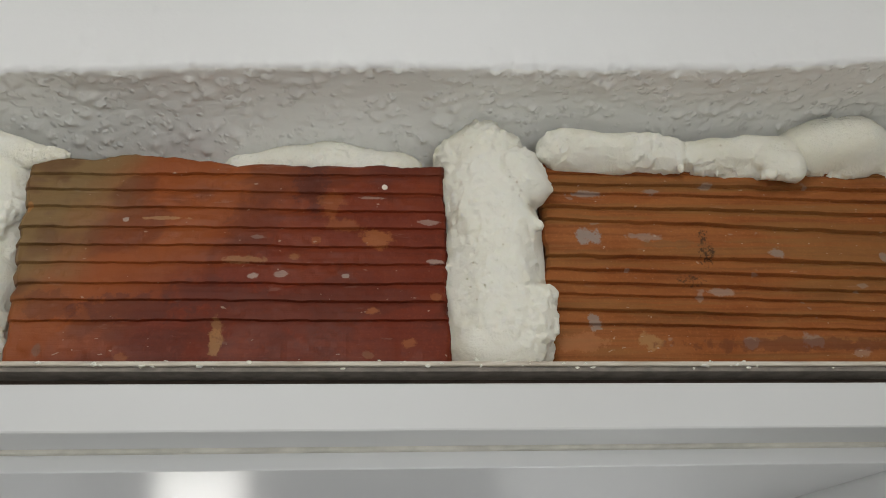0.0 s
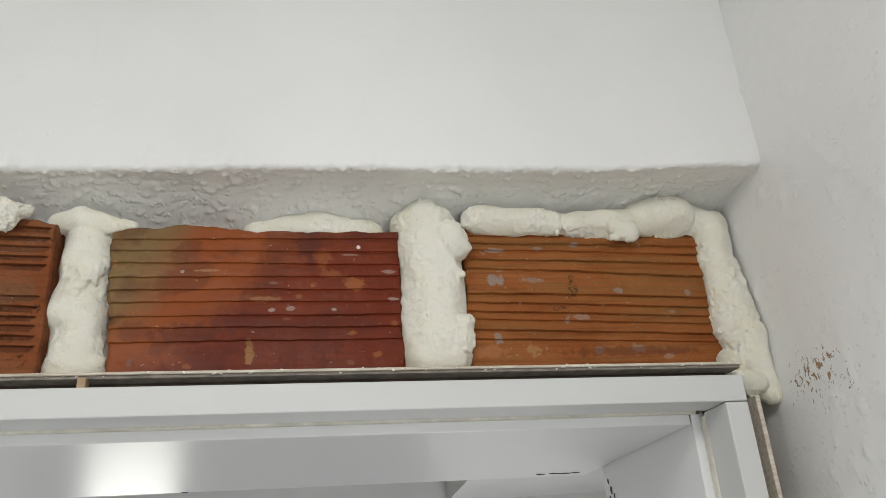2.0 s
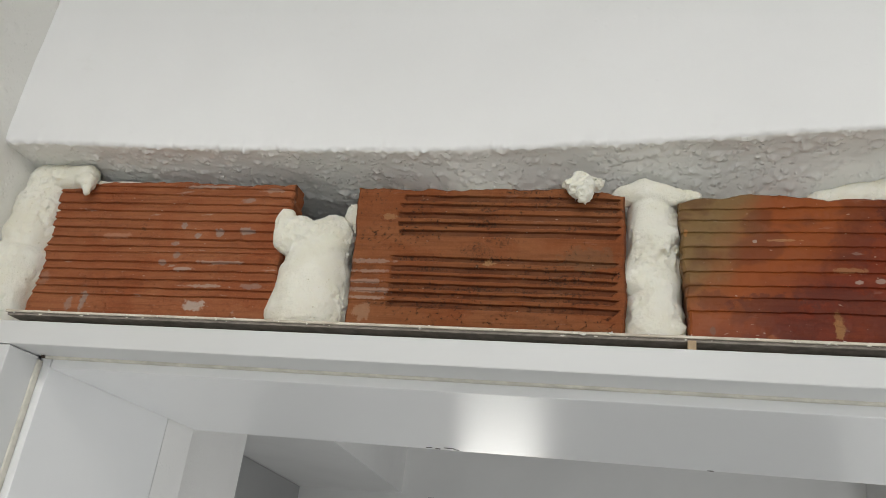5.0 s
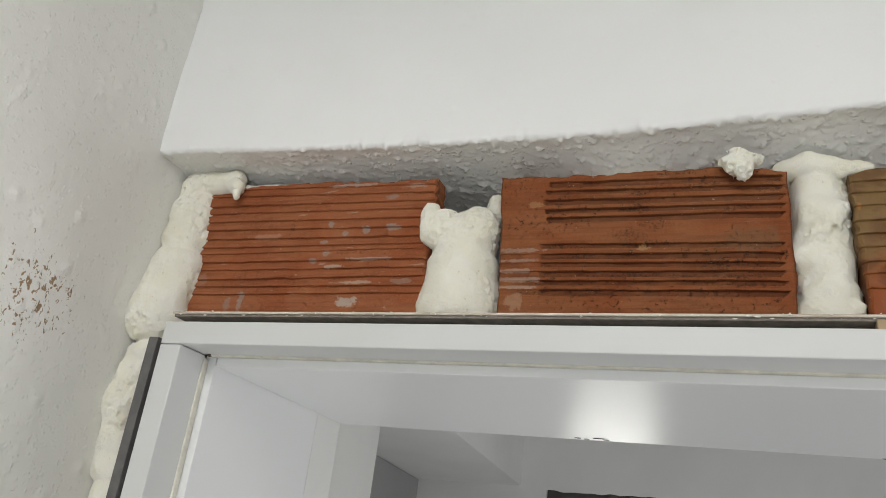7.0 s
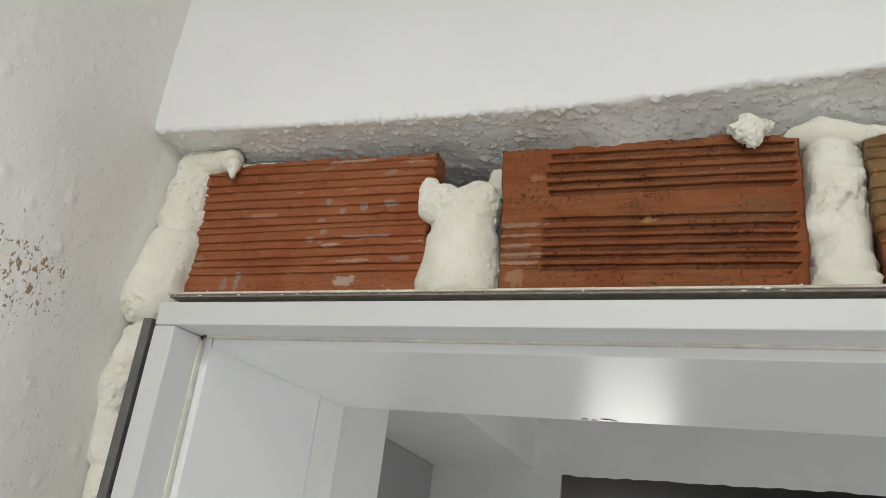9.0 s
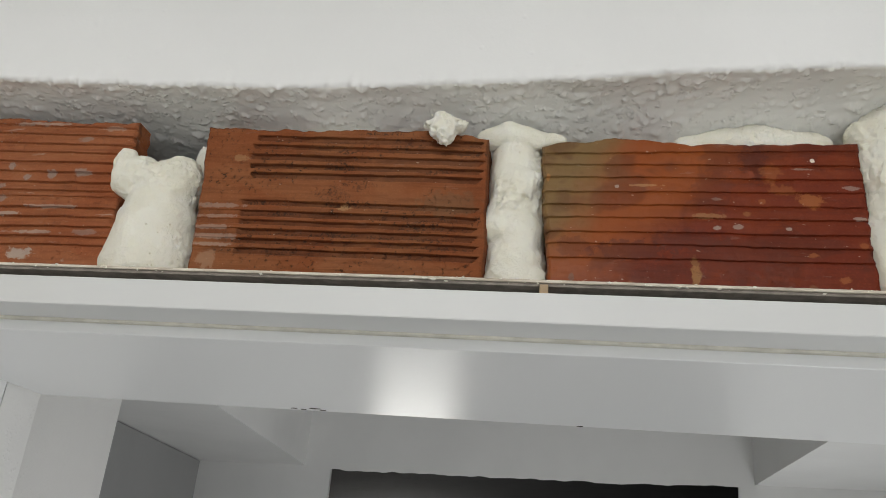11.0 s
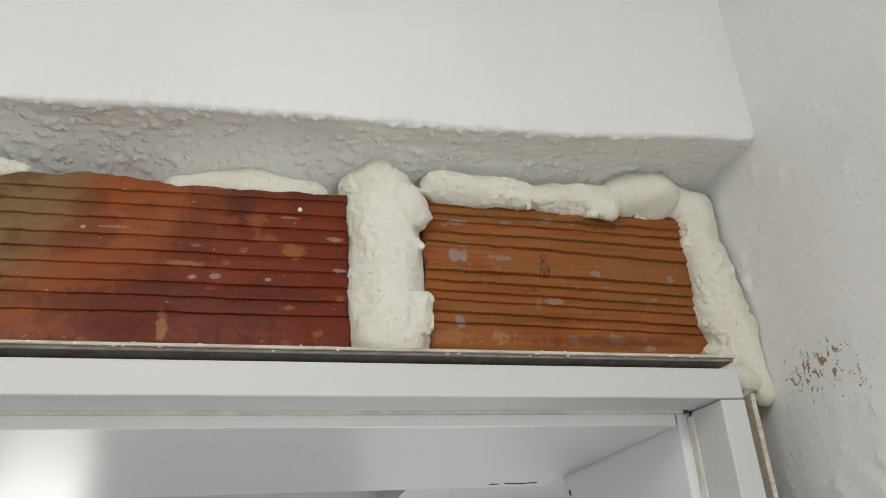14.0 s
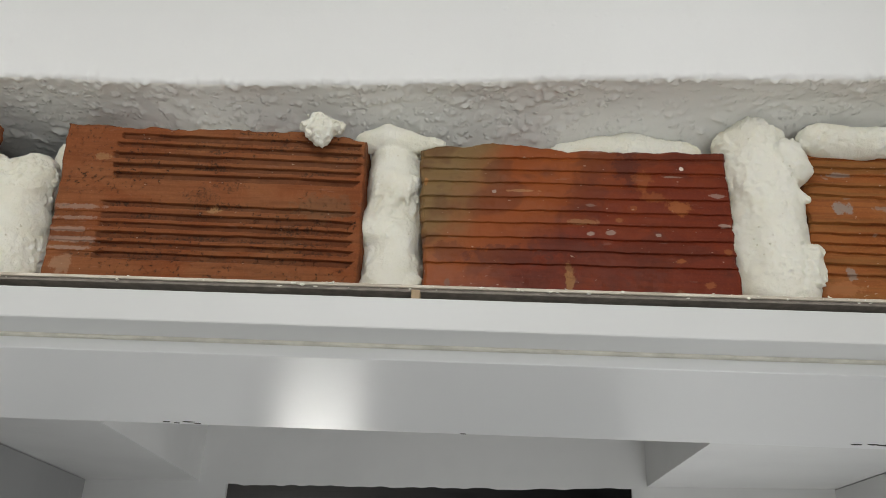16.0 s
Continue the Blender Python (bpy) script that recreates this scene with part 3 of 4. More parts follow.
def build_ragged_lintel():
    """Plaster over the far opening, broken off in an uneven line."""
    xs = np.linspace(-0.620, 0.520, 160)
    line = np.stack([xs, 0 * xs, 0 * xs], -1)
    low = ROOF - 0.0085 + 0.0035 * lattice_noise(line, 9, 3) + 0.003 * lattice_noise(line, 34, 4)
    verts, faces = [], []
    for x, z in zip(xs, low):
        a, b = far(x), far(x, 0.025)
        verts += [(*a, TALL), (*a, z), (*b, z + 0.004), (*b, TALL)]
    for i in range(len(xs) - 1):
        for k in range(3):
            faces.append((4 * i + k, 4 * i + k + 1, 4 * i + k + 5, 4 * i + k + 4))
    return tagged(solid("far_lintel", verts, faces, M_ROOM), "broken white plaster edge over the dark opening", "lintel", kind="structure")


build_ragged_lintel()
# ceiling and walls past the opening, their darkness painted on
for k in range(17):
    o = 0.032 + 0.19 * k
    upright("painted_dark_board", [far(-1.30, o), far(0.90, o), far(0.90, o + 0.188), far(-1.30, o + 0.188)], 2.20, 2.24, M_PAINTED_DARK, "ceiling board beyond the far opening, unlit darkness painted near-black", "ceiling")
setting("dark_room_wall_west", (-1.42, 2.20, 0), (-1.30, 4.9, 2.3), M_PAINTED_DARK, "wall beyond the far opening, unlit darkness painted near-black", "wall")
setting("dark_room_wall_east", (0.90, 1.60, 0), (1.02, 4.9, 2.3), M_PAINTED_DARK, "wall beyond the far opening, unlit darkness painted near-black", "wall")


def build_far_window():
    setting("dark_room_wall_north", (-1.42, 4.9, 0), (-1.22, 5.0, 2.3), M_PAINTED_DARK, "wall beside the far window, unlit darkness painted near-black", "wall")
    setting("dark_room_wall_middle", (-0.62, 4.9, 0), (1.02, 5.0, 2.3), M_PAINTED_DARK, "wall beside the far window, unlit darkness painted near-black", "wall")
    setting("dark_room_sill_wall", (-1.22, 4.9, 0), (-0.62, 5.0, 0.95), M_PAINTED_DARK, "wall under the far window, unlit darkness painted near-black", "wall")
    window = empty("window_1", "bright daylit window in the far dark room", "window", "structure")
    box("pane", (-1.20, 4.96, 0.97), (-0.64, 4.97, 2.16), glow("daylight_pane", (1.0, 0.98, 0.93), 5.0), window)
    for low, high in (((-1.22, 4.93, 0.95), (-1.19, 4.99, 2.2)), ((-0.65, 4.93, 0.95), (-0.62, 4.99, 2.2)), ((-1.19, 4.93, 0.95), (-0.65, 4.99, 0.98)), ((-1.19, 4.93, 2.15), (-0.65, 4.99, 2.2))):
        box("window_frame", low, high, M_FRAME, window)


build_far_window()


def build_added_lamp():
    # unseen fixture, added to go with the overhead light
    lamp = empty("added_ceiling_lamp", "unseen flat square white lamp added on the ceiling", "lamp")
    box("frame", (-0.42, -1.47, 2.575), (0.22, -0.83, 2.602), M_FRAME, lamp, bevel=0.004)
    box("diffuser", (-0.40, -1.45, 2.568), (0.20, -0.85, 2.574), glow("lamp_diffuser", (1.0, 0.98, 0.95), 1.0), lamp)


build_added_lamp()

# ---- door frame ----
FRONT, STOP, DEEP = -0.055, -0.020, 0.147


def build_door_frame():
    frame_ob = empty("door_frame", "white lacquered door frame without a door, wedged in the passage", "door frame")
    top, low = 2.0515, 2.0340
    head = sweep("head", [(FRONT, top), (FRONT, low), (STOP - 0.004, low), (STOP - 0.004, low + 0.003), (0.010, low + 0.003), (0.010, top)], -0.449, 0.4458, "x", M_FRAME, frame_ob, "white lacquered head", 0.0009)
    box("gasket", (-0.426, STOP - 0.0058, low - 0.0014), (0.426, STOP - 0.0004, low + 0.0015), M_GASKET, head, "cream rubber seal", 0.0006)
    lining = sweep("head_lining", [(STOP, low + 0.0025), (STOP, 2.0262), (0.196, 2.0230), (0.196, 2.0420), (0.012, 2.0420), (0.012, low + 0.0025)], -0.4215, 0.4215, "x", M_LINING, frame_ob, "glossy white lining board", 0.0006)
    for side in (-1, 1):
        a, b = sorted((0.4238 * side, 0.4262 * side))
        # small dark block stands in for the shaded gap at the seal's mitre
        box("corner_gap", (a, -0.0272, 2.0322), (b, -0.0245, 2.0368), M_GAP, head, "dark gap at the mitre of the seal")
        outer, inner = (0.4458 if side > 0 else -0.449), 0.4300 * side
        jamb = sweep("jamb", [(outer, FRONT), (inner, FRONT), (inner, STOP - 0.004), (inner + 0.003 * side, STOP - 0.004), (inner + 0.003 * side, 0.010), (outer, 0.010)], 0.0, low - 0.0005, "z", M_FRAME, frame_ob, "white lacquered upright", 0.0009)
        g = sorted((inner - 0.0014 * side, inner + 0.0015 * side))
        box("gasket", (g[0], STOP - 0.0058, 0), (g[1], STOP - 0.0004, low - 0.003), M_GASKET, jamb, "cream rubber seal", 0.0006)
        side_lining = sweep("jamb_lining", [(inner + 0.002 * side, STOP), (0.4225 * side, STOP), (0.4225 * side, 0.1475), (0.440 * side, 0.1475), (0.440 * side, 0.012), (inner + 0.002 * side, 0.012)], 0.0, 2.0345, "z", M_LINING, frame_ob, "glossy white lining board", 0.0006)
        if side > 0:
            chips(side_lining, "x", 0.4222, [(0.1440, 2.010, 0.005), (0.1400, 2.003, 0.006), (0.1445, 1.994, 0.008), (0.1385, 1.986, 0.007), (0.1430, 1.977, 0.007), (0.1345, 1.998, 0.004)], 5)
    chips(lining, "z", 2.0228, [(-0.178, 0.187, 0.004), (-0.170, 0.190, 0.004), (-0.160, 0.184, 0.007), (-0.154, 0.189, 0.004), (0.0635, 0.193, 0.003), (0.372, 0.178, 0.006), (0.384, 0.176, 0.007), (0.395, 0.178, 0.008), (0.404, 0.176, 0.006)], 6)


def chips(parent, axis, level, spots, seed):
    """Small dark knocks in the lacquer."""
    rng = np.random.default_rng(seed)
    for a, b, size in spots:
        n = 9
        rim = []
        for k in range(n):
            r = size * rng.uniform(0.35, 1.0) * 0.6
            wide, high = (1.5, 0.45) if axis == "z" else (0.5, 1.4)
            u, v = a + wide * r * math.cos(2 * math.pi * k / n), b + high * r * math.sin(2 * math.pi * k / n)
            rim.append((u, v))
        lift = -0.0004
        if axis == "z":
            verts = [(u, v, level + d + (2.0262 - 2.0230) * (0.196 - v) / 0.216) for d in (lift, 0.0006) for u, v in rim]
        else:
            verts = [(level + d, u, v) for d in (lift, 0.0006) for u, v in rim]
        faces = [tuple(range(n)), tuple(range(2 * n - 1, n - 1, -1))] + [(i, (i + 1) % n, n + (i + 1) % n, n + i) for i in range(n)]
        solid("chip", verts, faces, M_CHIP, parent, "dark knocked paint")


build_door_frame()


def build_subframe():
    sub = empty("subframe", "thin raw board subframe standing round the door frame", "subframe")
    box("head_board", (-0.456, -0.0432, 2.0616), (0.4555, 0.120, 2.0634), M_BOARD, sub, "raw board under the bricks, furry edge", 0.0004)
    # thin separate layer, darker grey-brown than the board above it
    box("board_underlayer", (-0.4545, -0.0418, 2.0596), (0.4540, 0.118, 2.0615), M_UNDERSIDE, sub, "grey-brown underside of the raw board", 0.0003)
    # dark fill set back in the gap, its shade given as colour
    box("gap_fill", (-0.449, -0.030, 2.0520), (0.449, 0.115, 2.0594), M_GAP, sub, "dark brown fill painted as the shade in the gap")
    box("splinter", (0.0315, -0.0452, 2.0530), (0.0365, -0.036, 2.0600), M_TAN, sub, "tan wood splinter", 0.0008)
    for side in (-1, 1):
        a, b = sorted((0.4595 * side, 0.4628 * side))
        if side > 0:
            box("side_board", (a, -0.043, 0), (b, 0.12, 2.040), M_BOARD, sub, "raw board with a pale edge", 0.0005)
        else:
            box("side_board", (a, -0.0535, 0), (b + 0.0052, -0.043, 2.0395), M_STEEL, sub, "dark grey strip beside the frame", 0.0006)
            box("side_board", (a, -0.0428, 0), (b, 0.12, 2.040), M_BOARD, sub, "raw board with a pale edge", 0.0005)
        a, b = sorted((0.4500 * side, 0.4593 * side))
        box("gap_fill", (a, -0.026, 0), (b, 0.115, 2.038), M_GAP, sub, "dark fill painted as the shade in the gap")


build_subframe()

# ---- bricks ----
COURSE = empty("brick_course", "row of four hollow clay bricks packed over the door frame", "bricks")


def build_brick(left, right, low, tops, front, turn, grooves, depth, width, material, label, seed, lean=(0.0, 0.0), reach=(-1.0, 1.0), ragged=0.0012, scallop=0.0, bow=1.0, slit=0.0006, thick=0.072):
    """A clay brick with combed grooves along its face; x and z of the face run from its middle.
    tops: heights of the top at even steps; grooves: the upper edge of each at the left and right end, and where it starts."""
    cx, half = (left + right) / 2, (right - left) / 2
    tall = sum(tops) / len(tops) - low
    nx, nz = 150, 420
    u, w = np.linspace(-1, 1, nx), np.linspace(0, 1, nz)
    line = np.stack([u * half * 1.0, 0 * u, 0 * u], -1)
    top = np.interp(u, np.linspace(-1, 1, len(tops)), tops) - low + ragged * (lattice_noise(line, 55, seed) + 0.6 * lattice_noise(line, 160, seed + 1) + 0.45 * lattice_noise(line, 420, seed + 9))
    x = u[:, None] * half * np.ones(nz)[None]
    x = x + (1 - w)[None] * np.where(u < 0, lean[0] * -u, lean[1] * u)[:, None]
    z = w[None] * top[:, None]
    side = np.stack([0 * w, 0 * w, w * tall], -1)
    wav = 0.0014 * lattice_noise(side, 60, seed + 2) + 0.0010 * lattice_noise(side, 200, seed + 3)
    x = x + np.where(u[:, None] > 0.9, (u[:, None] - 0.9) * 10, 0) * wav[None] + np.where(u[:, None] < -0.9, (-0.9 - u[:, None]) * 10, 0) * wav[None, ::-1]
    p = np.stack([x, 0 * x, z], -1)
    y = np.zeros((nx, nz))
    sway = 0.0005 * lattice_noise(np.stack([x, 0 * x, z * 0.3], -1), 18, seed + 4) + 0.00025 * lattice_noise(p, 130, seed + 10)
    across = (x / half + 1) / 2
    edges = [g[0] + (g[1] - g[0]) * across - low for g in grooves]
    if depth:
        for k, g in enumerate(grooves):
            begin = g[2] + 0.02 * math.sin(5 * k + seed)
            ends = np.clip((x / half - begin) / 0.02, 0, 1) * np.clip((reach[1] + 0.012 * math.sin(7 * k) - x / half) / 0.05, 0, 1)
            filled = 1 - 0.75 * np.clip((-0.62 - x / half) / 0.03, 0, 1)
            wide = width * (1 + 0.15 * math.sin(3.1 * k + seed)) * np.clip(ends, 0.05, 1)
            d = edges[k] - z - sway
            cut = np.clip(d / 0.0005, 0, 1) * np.clip((wide - d) / 0.0009, 0, 1)
            y += depth * cut * np.clip(ends * 3, 0, 1) * filled * (1 + 0.35 * lattice_noise(p, 70, seed + 5))
    if scallop:
        # lapped ridges: each stands proudest at its lower edge
        lo, hi = np.zeros_like(z), np.zeros_like(z) + top[:, None]
        for e in edges:
            at = e - sway
            lo = np.where(z >= at, np.maximum(lo, at), lo)
            hi = np.where(z < at, np.minimum(hi, at), hi)
        t = np.clip((z - lo) / np.maximum(hi - lo, 1e-5), 0, 1)
        lip = np.clip((z - lo) / 0.0005, 0, 1)
        y += slit * np.exp(-(((z - lo + 0.0003) / 0.0007) ** 2)) * (1 + 0.5 * lattice_noise(p, 45, seed + 13)) + slit * np.exp(-(((hi - z - 0.0003) / 0.0007) ** 2)) * (hi < top[:, None] - 0.001)
        y -= scallop * lip * (1 - 0.85 * t ** bow) * (1 + 0.35 * lattice_noise(p, 40, seed + 8)) * np.clip((hi - lo) / 0.007, 0.4, 1.2)
    y += 0.0005 * lattice_noise(p, 90, seed + 6) + 0.00025 * lattice_noise(p, 320, seed + 7)
    rim = np.minimum(np.minimum((1 - np.abs(u))[:, None] * half, z), top[:, None] - z)
    worn = 0.0022 + 0.0018 * np.clip(lattice_noise(p, 75, seed + 11), 0, 1) + 0.0015 * np.clip(lattice_noise(p, 210, seed + 12), 0, 1)
    y += worn * np.clip(1 - rim / worn, 0, 1) ** 2
    p[..., 1] = y
    ring = [(i, 0) for i in range(nx)] + [(nx - 1, j) for j in range(1, nz)] + [(i, nz - 1) for i in range(nx - 2, -1, -1)] + [(0, j) for j in range(nz - 2, 0, -1)]
    verts = p.reshape(-1, 3).tolist()
    n = np.arange(nx * nz).reshape(nx, nz)
    faces = np.stack([n[:-1, :-1], n[1:, :-1], n[1:, 1:], n[:-1, 1:]], -1).reshape(-1, 4).tolist()
    first = len(verts)
    for i, j in ring:
        verts.append((float(p[i, j, 0]), thick, float(p[i, j, 2])))
    m = len(ring)
    for k in range(m):
        a, b = ring[k], ring[(k + 1) % m]
        faces.append((int(n[a]), first + k, first + (k + 1) % m, int(n[b])))
    faces.append(tuple(first + k for k in range(m)))
    mesh_verts = [(vx, vy, vz - tall / 2) for vx, vy, vz in verts]
    ob = solid("brick", mesh_verts, faces, material, COURSE, label)
    ob.matrix_basis = pose(cx, front, low + tall / 2, 0, 0, turn)
    return ob


def combed(lefts, rights, start=-1.0):
    return [(a, b, start) for a, b in zip(lefts, rights)]


BED = 2.0637
build_brick(-0.487, -0.2620, BED, (2.192, 2.194, 2.193, 2.191, 2.190), -0.004, 0.0,
            combed((2.191, 2.184, 2.174, 2.167, 2.159, 2.151, 2.142, 2.134, 2.128, 2.120, 2.113, 2.104, 2.098, 2.091), (2.183, 2.176, 2.169, 2.162, 2.154, 2.146, 2.138, 2.132, 2.128, 2.119, 2.112, 2.105, 2.097, 2.091)),
            0.0, 0.0, M_BRICK[0], "orange-brown clay brick with even fine ridges and grey mortar smears", 101, lean=(0.004, 0.0), scallop=0.0019, bow=0.7, thick=0.018)
build_brick(-0.2105, -0.0065, BED, (2.189, 2.188, 2.187, 2.187, 2.188, 2.181), 0.0, 0.0,
            combed((2.183, 2.176, 2.168, 2.160, 2.153), (2.1775, 2.170, 2.163, 2.156, 2.150), -0.64) + [(2.132, 2.1275, -0.68)] + combed((2.124, 2.117, 2.110, 2.103, 2.096), (2.1205, 2.1135, 2.1075, 2.1005, 2.0935), -0.985),
            0.0026, 0.0045, M_BRICK[1], "brown clay brick with deep soil-filled grooves and a flat end", 202, lean=(0.008, 0.002), reach=(-1.0, 0.975))
build_brick(0.0285, 0.2285, BED, (2.175, 2.179, 2.181, 2.1805, 2.179, 2.1785, 2.178, 2.179, 2.178, 2.178), 0.0, 0.0,
            combed((2.168, 2.160, 2.151, 2.140, 2.131, 2.122, 2.112, 2.104, 2.094), (2.172, 2.161, 2.151, 2.142, 2.132, 2.123, 2.113, 2.104, 2.095)),
            0.0, 0.0, M_BRICK[2], "dark red clay brick with rounded ridges and an olive stain", 303, lean=(0.008, 0.002), ragged=0.0010, scallop=0.0013, bow=1.5, slit=0.0002)
build_brick(0.2765, 0.4715, BED, (2.185, 2.183, 2.182, 2.181), 0.0005, -0.9,
            combed((2.1805, 2.176, 2.170, 2.165, 2.157, 2.150, 2.130, 2.123, 2.116, 2.110, 2.102, 2.095), (2.182, 2.177, 2.168, 2.161, 2.153, 2.142, 2.125, 2.117, 2.110, 2.104, 2.096, 2.090)),
            0.0, 0.0, M_BRICK[3], "orange clay brick with ochre grooves, grey spots and foam along its top", 404, scallop=0.0022, bow=0.7)

# ---- foam ----


def nets(f, origin, h):
    """The zero surface of a field over a grid, as vertices and quads."""
    s = f < 0
    nx, ny, nz = f.shape
    cells = np.zeros((nx - 1, ny - 1, nz - 1, 3))
    count = np.zeros((nx - 1, ny - 1, nz - 1))
    corners = [(a, b, c) for a in (0, 1) for b in (0, 1) for c in (0, 1)]

    def corner(g, k):
        a, b, c = k
        return g[a : nx - 1 + a, b : ny - 1 + b, c : nz - 1 + c]

    for k in corners:
        for axis in range(3):
            if k[axis] == 0:
                m = list(k)
                m[axis] = 1
                fa, fb = corner(f, k), corner(f, tuple(m))
                cross = (fa < 0) != (fb < 0)
                t = np.where(cross, fa / np.where(cross, fa - fb, 1), 0)
                at = np.zeros(cells.shape) + np.array(k, float)
                at[..., axis] += t
                cells += at * cross[..., None]
                count += cross
    live = count > 0
    index = np.full(count.shape, -1)
    index[live] = np.arange(live.sum())
    base = np.stack(np.nonzero(live), -1)
    verts = np.array(origin) + h * (base + cells[live] / count[live][:, None])
    quads = []
    for axis in range(3):
        a, b = [k for k in range(3) if k != axis]
        lo = [slice(1, -1)] * 3
        lo[axis] = slice(0, -1)
        hi = list(lo)
        hi[axis] = slice(1, None)
        s0, s1 = s[tuple(lo)], s[tuple(hi)]
        for way in (True, False):
            hits = np.stack(np.nonzero((s0 != s1) & (s0 == way)), -1)
            if not len(hits):
                continue
            hits[:, [k for k in range(3) if k != axis]] += 1
            ring = []
            for da, db in ((1, 1), (0, 1), (0, 0), (1, 0)):
                c = hits.copy()
                c[:, a] -= da
                c[:, b] -= db
                ring.append(index[c[:, 0], c[:, 1], c[:, 2]])
            q = np.stack(ring, -1)
            quads.append(q if way != (axis == 1) else q[:, ::-1])
    return verts, np.concatenate(quads)


def bead_distance(q, a, b):
    pa, pb = np.array(a[:3]), np.array(b[:3])
    way = pb - pa
    t = np.clip(((q - pa) @ way) / max(way @ way, 1e-9), 0, 1)
    return np.linalg.norm(q - pa - t[..., None] * way, axis=-1) - (a[3] + (b[3] - a[3]) * t)


def foam(name, beads, label, seed, rough=1.0, h=0.0011, floor=None, wall_low=None, wall_high=None):
    """Beads of foam that swelled into each other. A bead: two ends, with a radius each; soft seams where beads meet."""
    ends = np.array([e[:3] for b in beads for e in b])
    reach = max(e[3] for b in beads for e in b) + 0.010
    low, high = ends.min(0) - reach, ends.max(0) + reach
    grid = np.stack(np.meshgrid(*[np.arange(a, b, h) for a, b in zip(low, high)], indexing="ij"), -1)
    everywhere = np.full(grid.shape[:3], 1.0)
    for a, b in beads:
        everywhere = np.minimum(everywhere, bead_distance(grid, a, b))
    live = np.abs(everywhere) < 0.0095
    near = grid[live]
    q = near + np.stack([lattice_noise(near, 55, seed + k) for k in range(3)], -1) * 0.0020 * rough
    total = None
    for a, b in beads:
        d = bead_distance(q, a, b)
        if total is None:
            total = d
        else:
            k = 0.0009
            m = np.clip(0.5 + 0.5 * (total - d) / k, 0, 1)
            total = total * (1 - m) + d * m - k * m * (1 - m)
    crumb = np.clip(0.5 + 1.5 * lattice_noise(near, 40, seed + 8), 0.12, 1.1)
    total = total + rough * (0.0008 * lattice_noise(near, 120, seed + 5) - 0.0016 * np.abs(lattice_noise(near, 55, seed + 9)) + crumb * (0.0013 * lattice_noise(near, 270, seed + 6) + 0.0013 * lattice_noise(near, 540, seed + 7)))
    everywhere[live] = total
    total = everywhere
    if floor is not None:
        total = np.maximum(total, floor - grid[..., 2])
    if wall_low is not None:
        total = np.maximum(total, wall_low - grid[..., 0])
    if wall_high is not None:
        total = np.maximum(total, grid[..., 0] - wall_high)
    total = np.maximum(total, grid[..., 2] - (SOFFIT + 0.003))
    for axis in range(3):
        edge = [slice(None)] * 3
        for end in (0, -1):
            edge[axis] = end
            total[tuple(edge)] = 1.0
    verts, quads = nets(total, low, h)
    ob = solid(name, verts.tolist(), quads.tolist(), M_FOAM, None, "", True)
    return tagged(ob, label, "foam", "foam between bricks")


DECK = BED + 0.0003
foam("expanding_foam", [((-0.499, 0.006, 2.192, 0.021), (-0.497, 0.000, 2.142, 0.0235)), ((-0.500, 0.000, 2.197, 0.012), (-0.458, -0.006, 2.197, 0.010)),
                        ((-0.460, -0.009, 2.195, 0.007), (-0.449, -0.012, 2.187, 0.006)), ((-0.449, -0.012, 2.187, 0.004), (-0.446, -0.015, 2.178, 0.0025)),
                        ((-0.498, -0.004, 2.112, 0.0250), (-0.501, -0.010, 2.068, 0.0240)), ((-0.499, -0.012, 2.034, 0.015), (-0.507, -0.014, 1.992, 0.018)),
                        ((-0.505, -0.012, 1.975, 0.017), (-0.505, -0.010, 1.945, 0.017)), ((-0.500, -0.010, 1.925, 0.014), (-0.500, -0.010, 1.840, 0.014))],
     "cream foam sausage squeezed between the wall and the brick", 11, wall_low=LEFT - 0.004, h=0.0013)
foam("expanding_foam", [((-0.2375, 0.011, 2.083, 0.0305), (-0.2370, 0.011, 2.110, 0.0285)), ((-0.2380, 0.010, 2.126, 0.0245), (-0.2320, 0.011, 2.146, 0.0205)),
                        ((-0.2640, -0.005, 2.160, 0.0060), (-0.2600, -0.003, 2.138, 0.0095)), ((-0.254, 0.002, 2.151, 0.0125), (-0.240, 0.006, 2.142, 0.0180)), ((-0.2225, 0.032, 2.180, 0.008), (-0.219, 0.034, 2.168, 0.009))],
     "plump cream foam plug with a dark gap above it", 23, floor=DECK)
foam("expanding_foam", [((0.0135, 0.017, 2.083, 0.0190), (0.0160, 0.015, 2.116, 0.0160)), ((0.0040, 0.013, 2.118, 0.0125), (0.0130, 0.014, 2.150, 0.0165)), ((0.0120, 0.019, 2.150, 0.0175), (0.0120, 0.019, 2.172, 0.0170)), ((0.0130, 0.023, 2.085, 0.0215), (0.0125, 0.023, 2.160, 0.0205)),
                        ((-0.0100, 0.012, 2.184, 0.0060), (0.0060, 0.008, 2.187, 0.0095)), ((0.0060, 0.008, 2.187, 0.0095), (0.0300, 0.006, 2.182, 0.0055)), ((0.0300, 0.006, 2.182, 0.0050), (0.0440, 0.003, 2.180, 0.0015)),
                        ((0.0020, 0.013, 2.080, 0.0090), (0.0260, 0.011, 2.081, 0.0100))],
     "narrow cream foam joint in twisted folds with a mushroomed top", 37, floor=DECK)
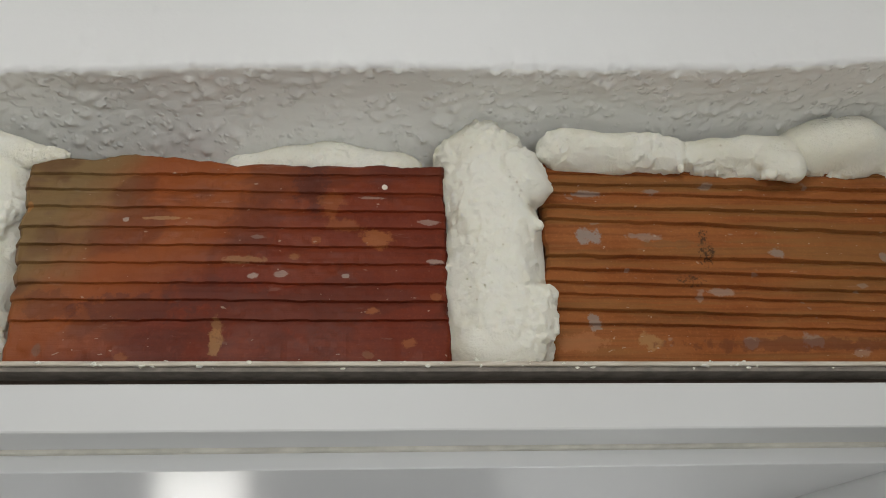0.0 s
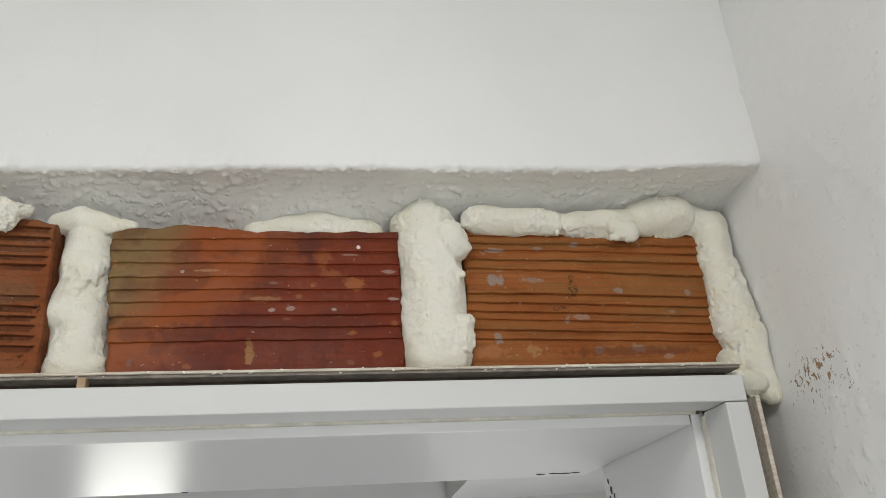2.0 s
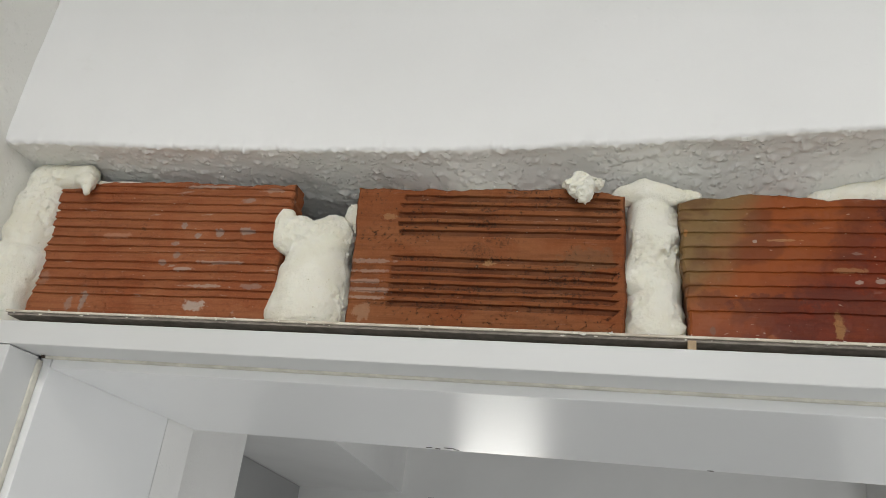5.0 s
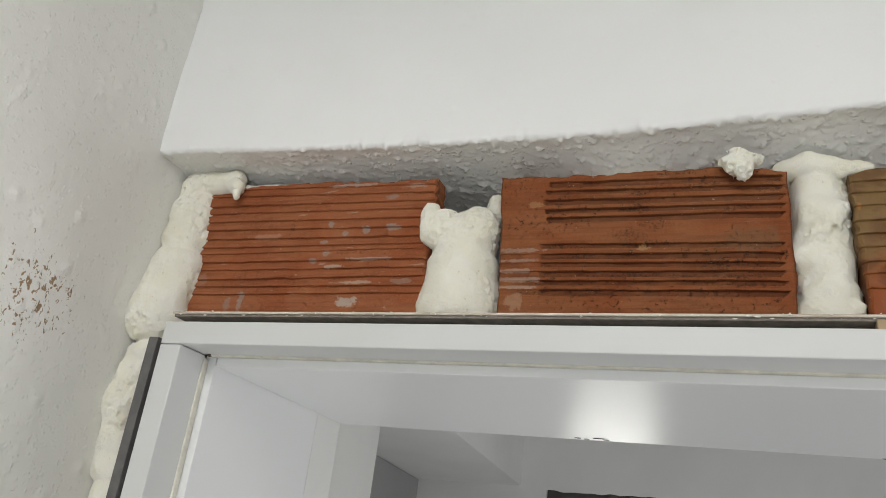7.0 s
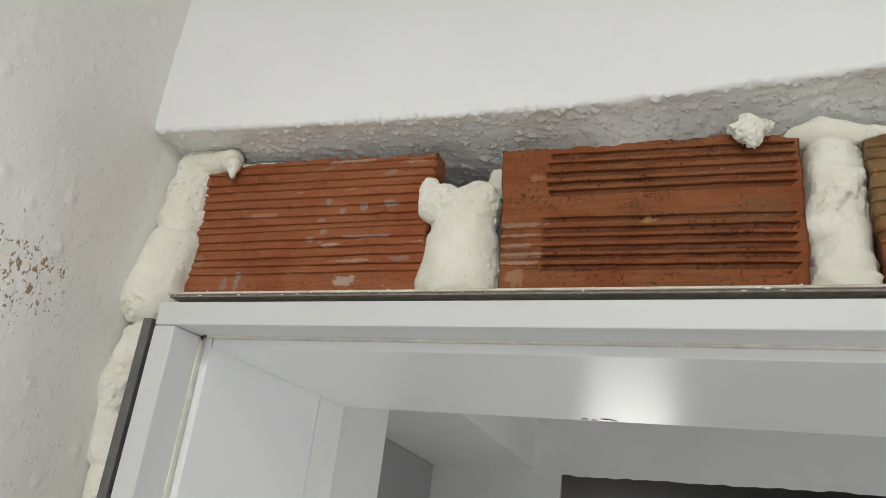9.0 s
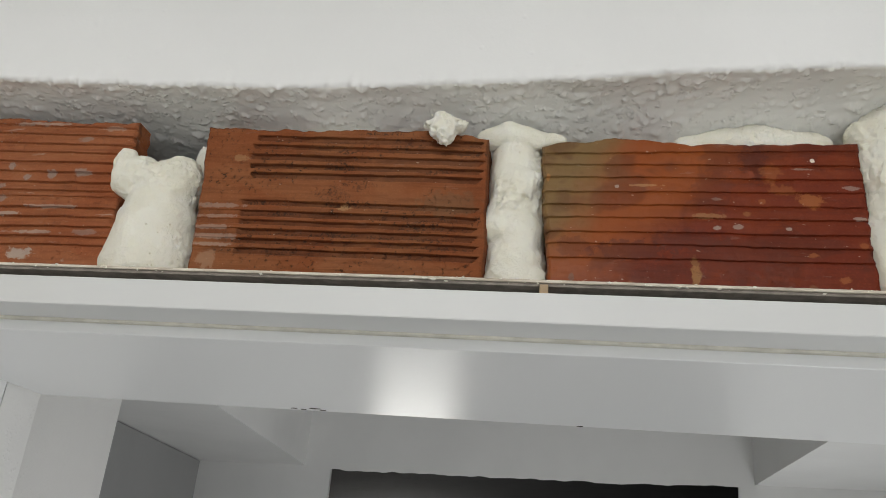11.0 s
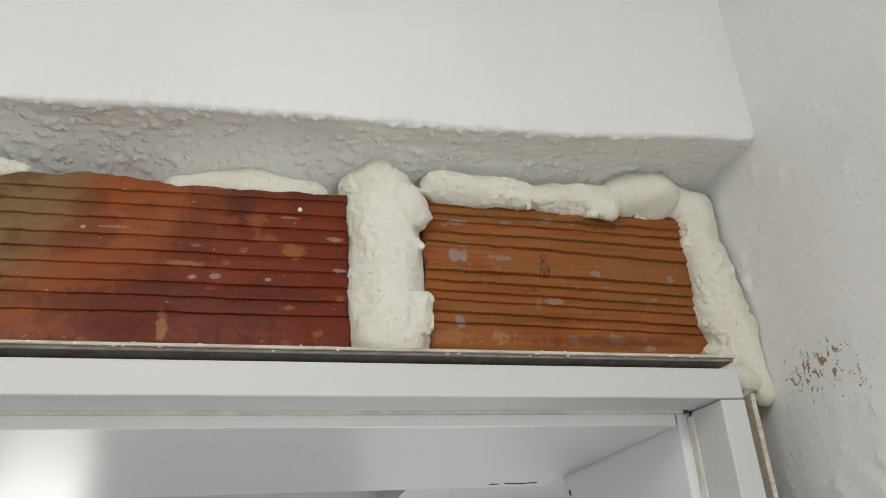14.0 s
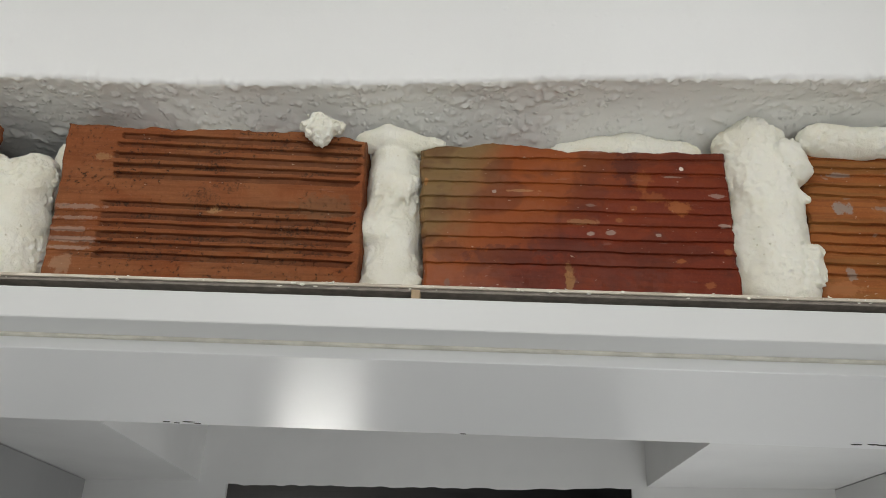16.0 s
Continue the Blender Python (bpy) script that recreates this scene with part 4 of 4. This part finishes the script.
foam("foam_nub", [((-0.0390, -0.007, 2.1850, 0.0085), (-0.0350, -0.009, 2.1800, 0.0080)), ((-0.0460, -0.006, 2.1870, 0.0035), (-0.0440, -0.006, 2.1860, 0.0040)), ((-0.0330, -0.004, 2.1850, 0.0050), (-0.0275, -0.003, 2.1860, 0.0034)), ((-0.0400, -0.009, 2.1815, 0.0060), (-0.0360, -0.010, 2.1850, 0.0060))],
     "small crumbly blob of foam stuck to the brick", 41, 1.3, 0.0009)
foam("expanding_foam", [((0.2525, 0.010, 2.083, 0.0245), (0.2535, 0.010, 2.140, 0.0245)), ((0.2530, 0.008, 2.135, 0.0240), (0.2500, 0.012, 2.184, 0.0230)), ((0.2660, -0.004, 2.172, 0.0130), (0.2690, -0.004, 2.164, 0.0120)),
                        ((0.2380, 0.008, 2.186, 0.0120), (0.2500, 0.008, 2.190, 0.0120)), ((0.2720, -0.006, 2.106, 0.0065), (0.2700, -0.006, 2.090, 0.0070)), ((0.2670, -0.006, 2.142, 0.0060), (0.2735, -0.009, 2.1385, 0.0020))],
     "wide cream foam column bulging over the brick edges, with pores", 53, floor=DECK)
foam("expanding_foam", [((0.2880, 0.000, 2.1885, 0.0105), (0.3480, 0.000, 2.1875, 0.0100)), ((0.2800, -0.002, 2.1840, 0.0040), (0.2860, 0.000, 2.1900, 0.0070)), ((0.3600, -0.001, 2.1860, 0.0095), (0.4080, 0.000, 2.1870, 0.0120)),
                        ((0.3960, -0.006, 2.1810, 0.0070), (0.4080, -0.008, 2.1770, 0.0080)), ((0.3960, -0.010, 2.1730, 0.0030), (0.3925, -0.011, 2.1715, 0.0018)), ((0.4230, 0.000, 2.1910, 0.0145), (0.4480, -0.003, 2.1925, 0.0165)),
                        ((0.4550, 0.002, 2.1940, 0.0130), (0.4800, 0.002, 2.1850, 0.0140)), ((0.4800, 0.002, 2.1850, 0.0150), (0.4780, 0.000, 2.1600, 0.0150)), ((0.4790, -0.002, 2.1480, 0.0150), (0.4810, -0.006, 2.0980, 0.0160)),
                        ((0.4700, -0.006, 2.0720, 0.0090), (0.4760, -0.010, 2.0700, 0.0110)), ((0.4620, -0.020, 2.0560, 0.0060), (0.4760, -0.018, 2.0540, 0.0090)), ((0.4830, -0.011, 2.0900, 0.0150), (0.4880, -0.015, 2.0480, 0.0070))],
     "lumpy cream foam bead along the brick top, turning down the wall", 67, wall_high=RIGHT + 0.006)
foam("expanding_foam", [((0.1280, 0.022, 2.1820, 0.0120), (0.1680, 0.022, 2.1860, 0.0165)), ((0.1680, 0.022, 2.1860, 0.0165), (0.2060, 0.022, 2.1830, 0.0140))], "smooth cream foam swelling up behind the dark red brick", 71, 0.6)
foam("expanding_foam", [((-0.1320, 0.020, 2.1850, 0.0070), (-0.0950, 0.020, 2.1840, 0.0070))], "thin sliver of foam behind the pitted brick", 79, 0.7)
foam("expanding_foam", [((-0.4540, 0.006, 2.1930, 0.0065), (-0.4060, 0.008, 2.1930, 0.0040))], "thin sliver of foam behind the smeared brick", 83, 0.7)
foam("foam_drop", [((0.3500, -0.006, 2.1770, 0.0016), (0.3500, -0.006, 2.1755, 0.0014))], "tiny drop of foam hanging on the orange brick", 89, 0.3, 0.0006)


def build_crumbs():
    """Foam crumbs and fibres left along the board's edge."""
    rng = np.random.default_rng(7)
    bm = bmesh.new()
    for _ in range(110):
        x = rng.uniform(-0.46, 0.455)
        r = 0.0009 * rng.uniform(0.35, 1.2) ** 1.6
        m = Matrix.Translation((x, -0.0432 - 0.3 * r, 2.0638 - rng.uniform(0, 0.0036))) @ Matrix.Diagonal((r * rng.uniform(0.6, 2.6), r * 0.6, r * rng.uniform(0.4, 1.0), 1))
        made = bmesh.ops.create_icosphere(bm, subdivisions=1, radius=1.0, matrix=m)
        for v in made["verts"]:
            v.co += Vector(rng.uniform(-0.35, 0.35, 3)) * r
    mesh = bpy.data.meshes.new("foam_crumbs")
    bm.to_mesh(mesh)
    bm.free()
    mesh.materials.append(M_FOAM)
    tagged(new("foam_crumbs", mesh), "small foam crumbs and fibres along the raw board edge", "crumbs", kind="stuff")


build_crumbs()
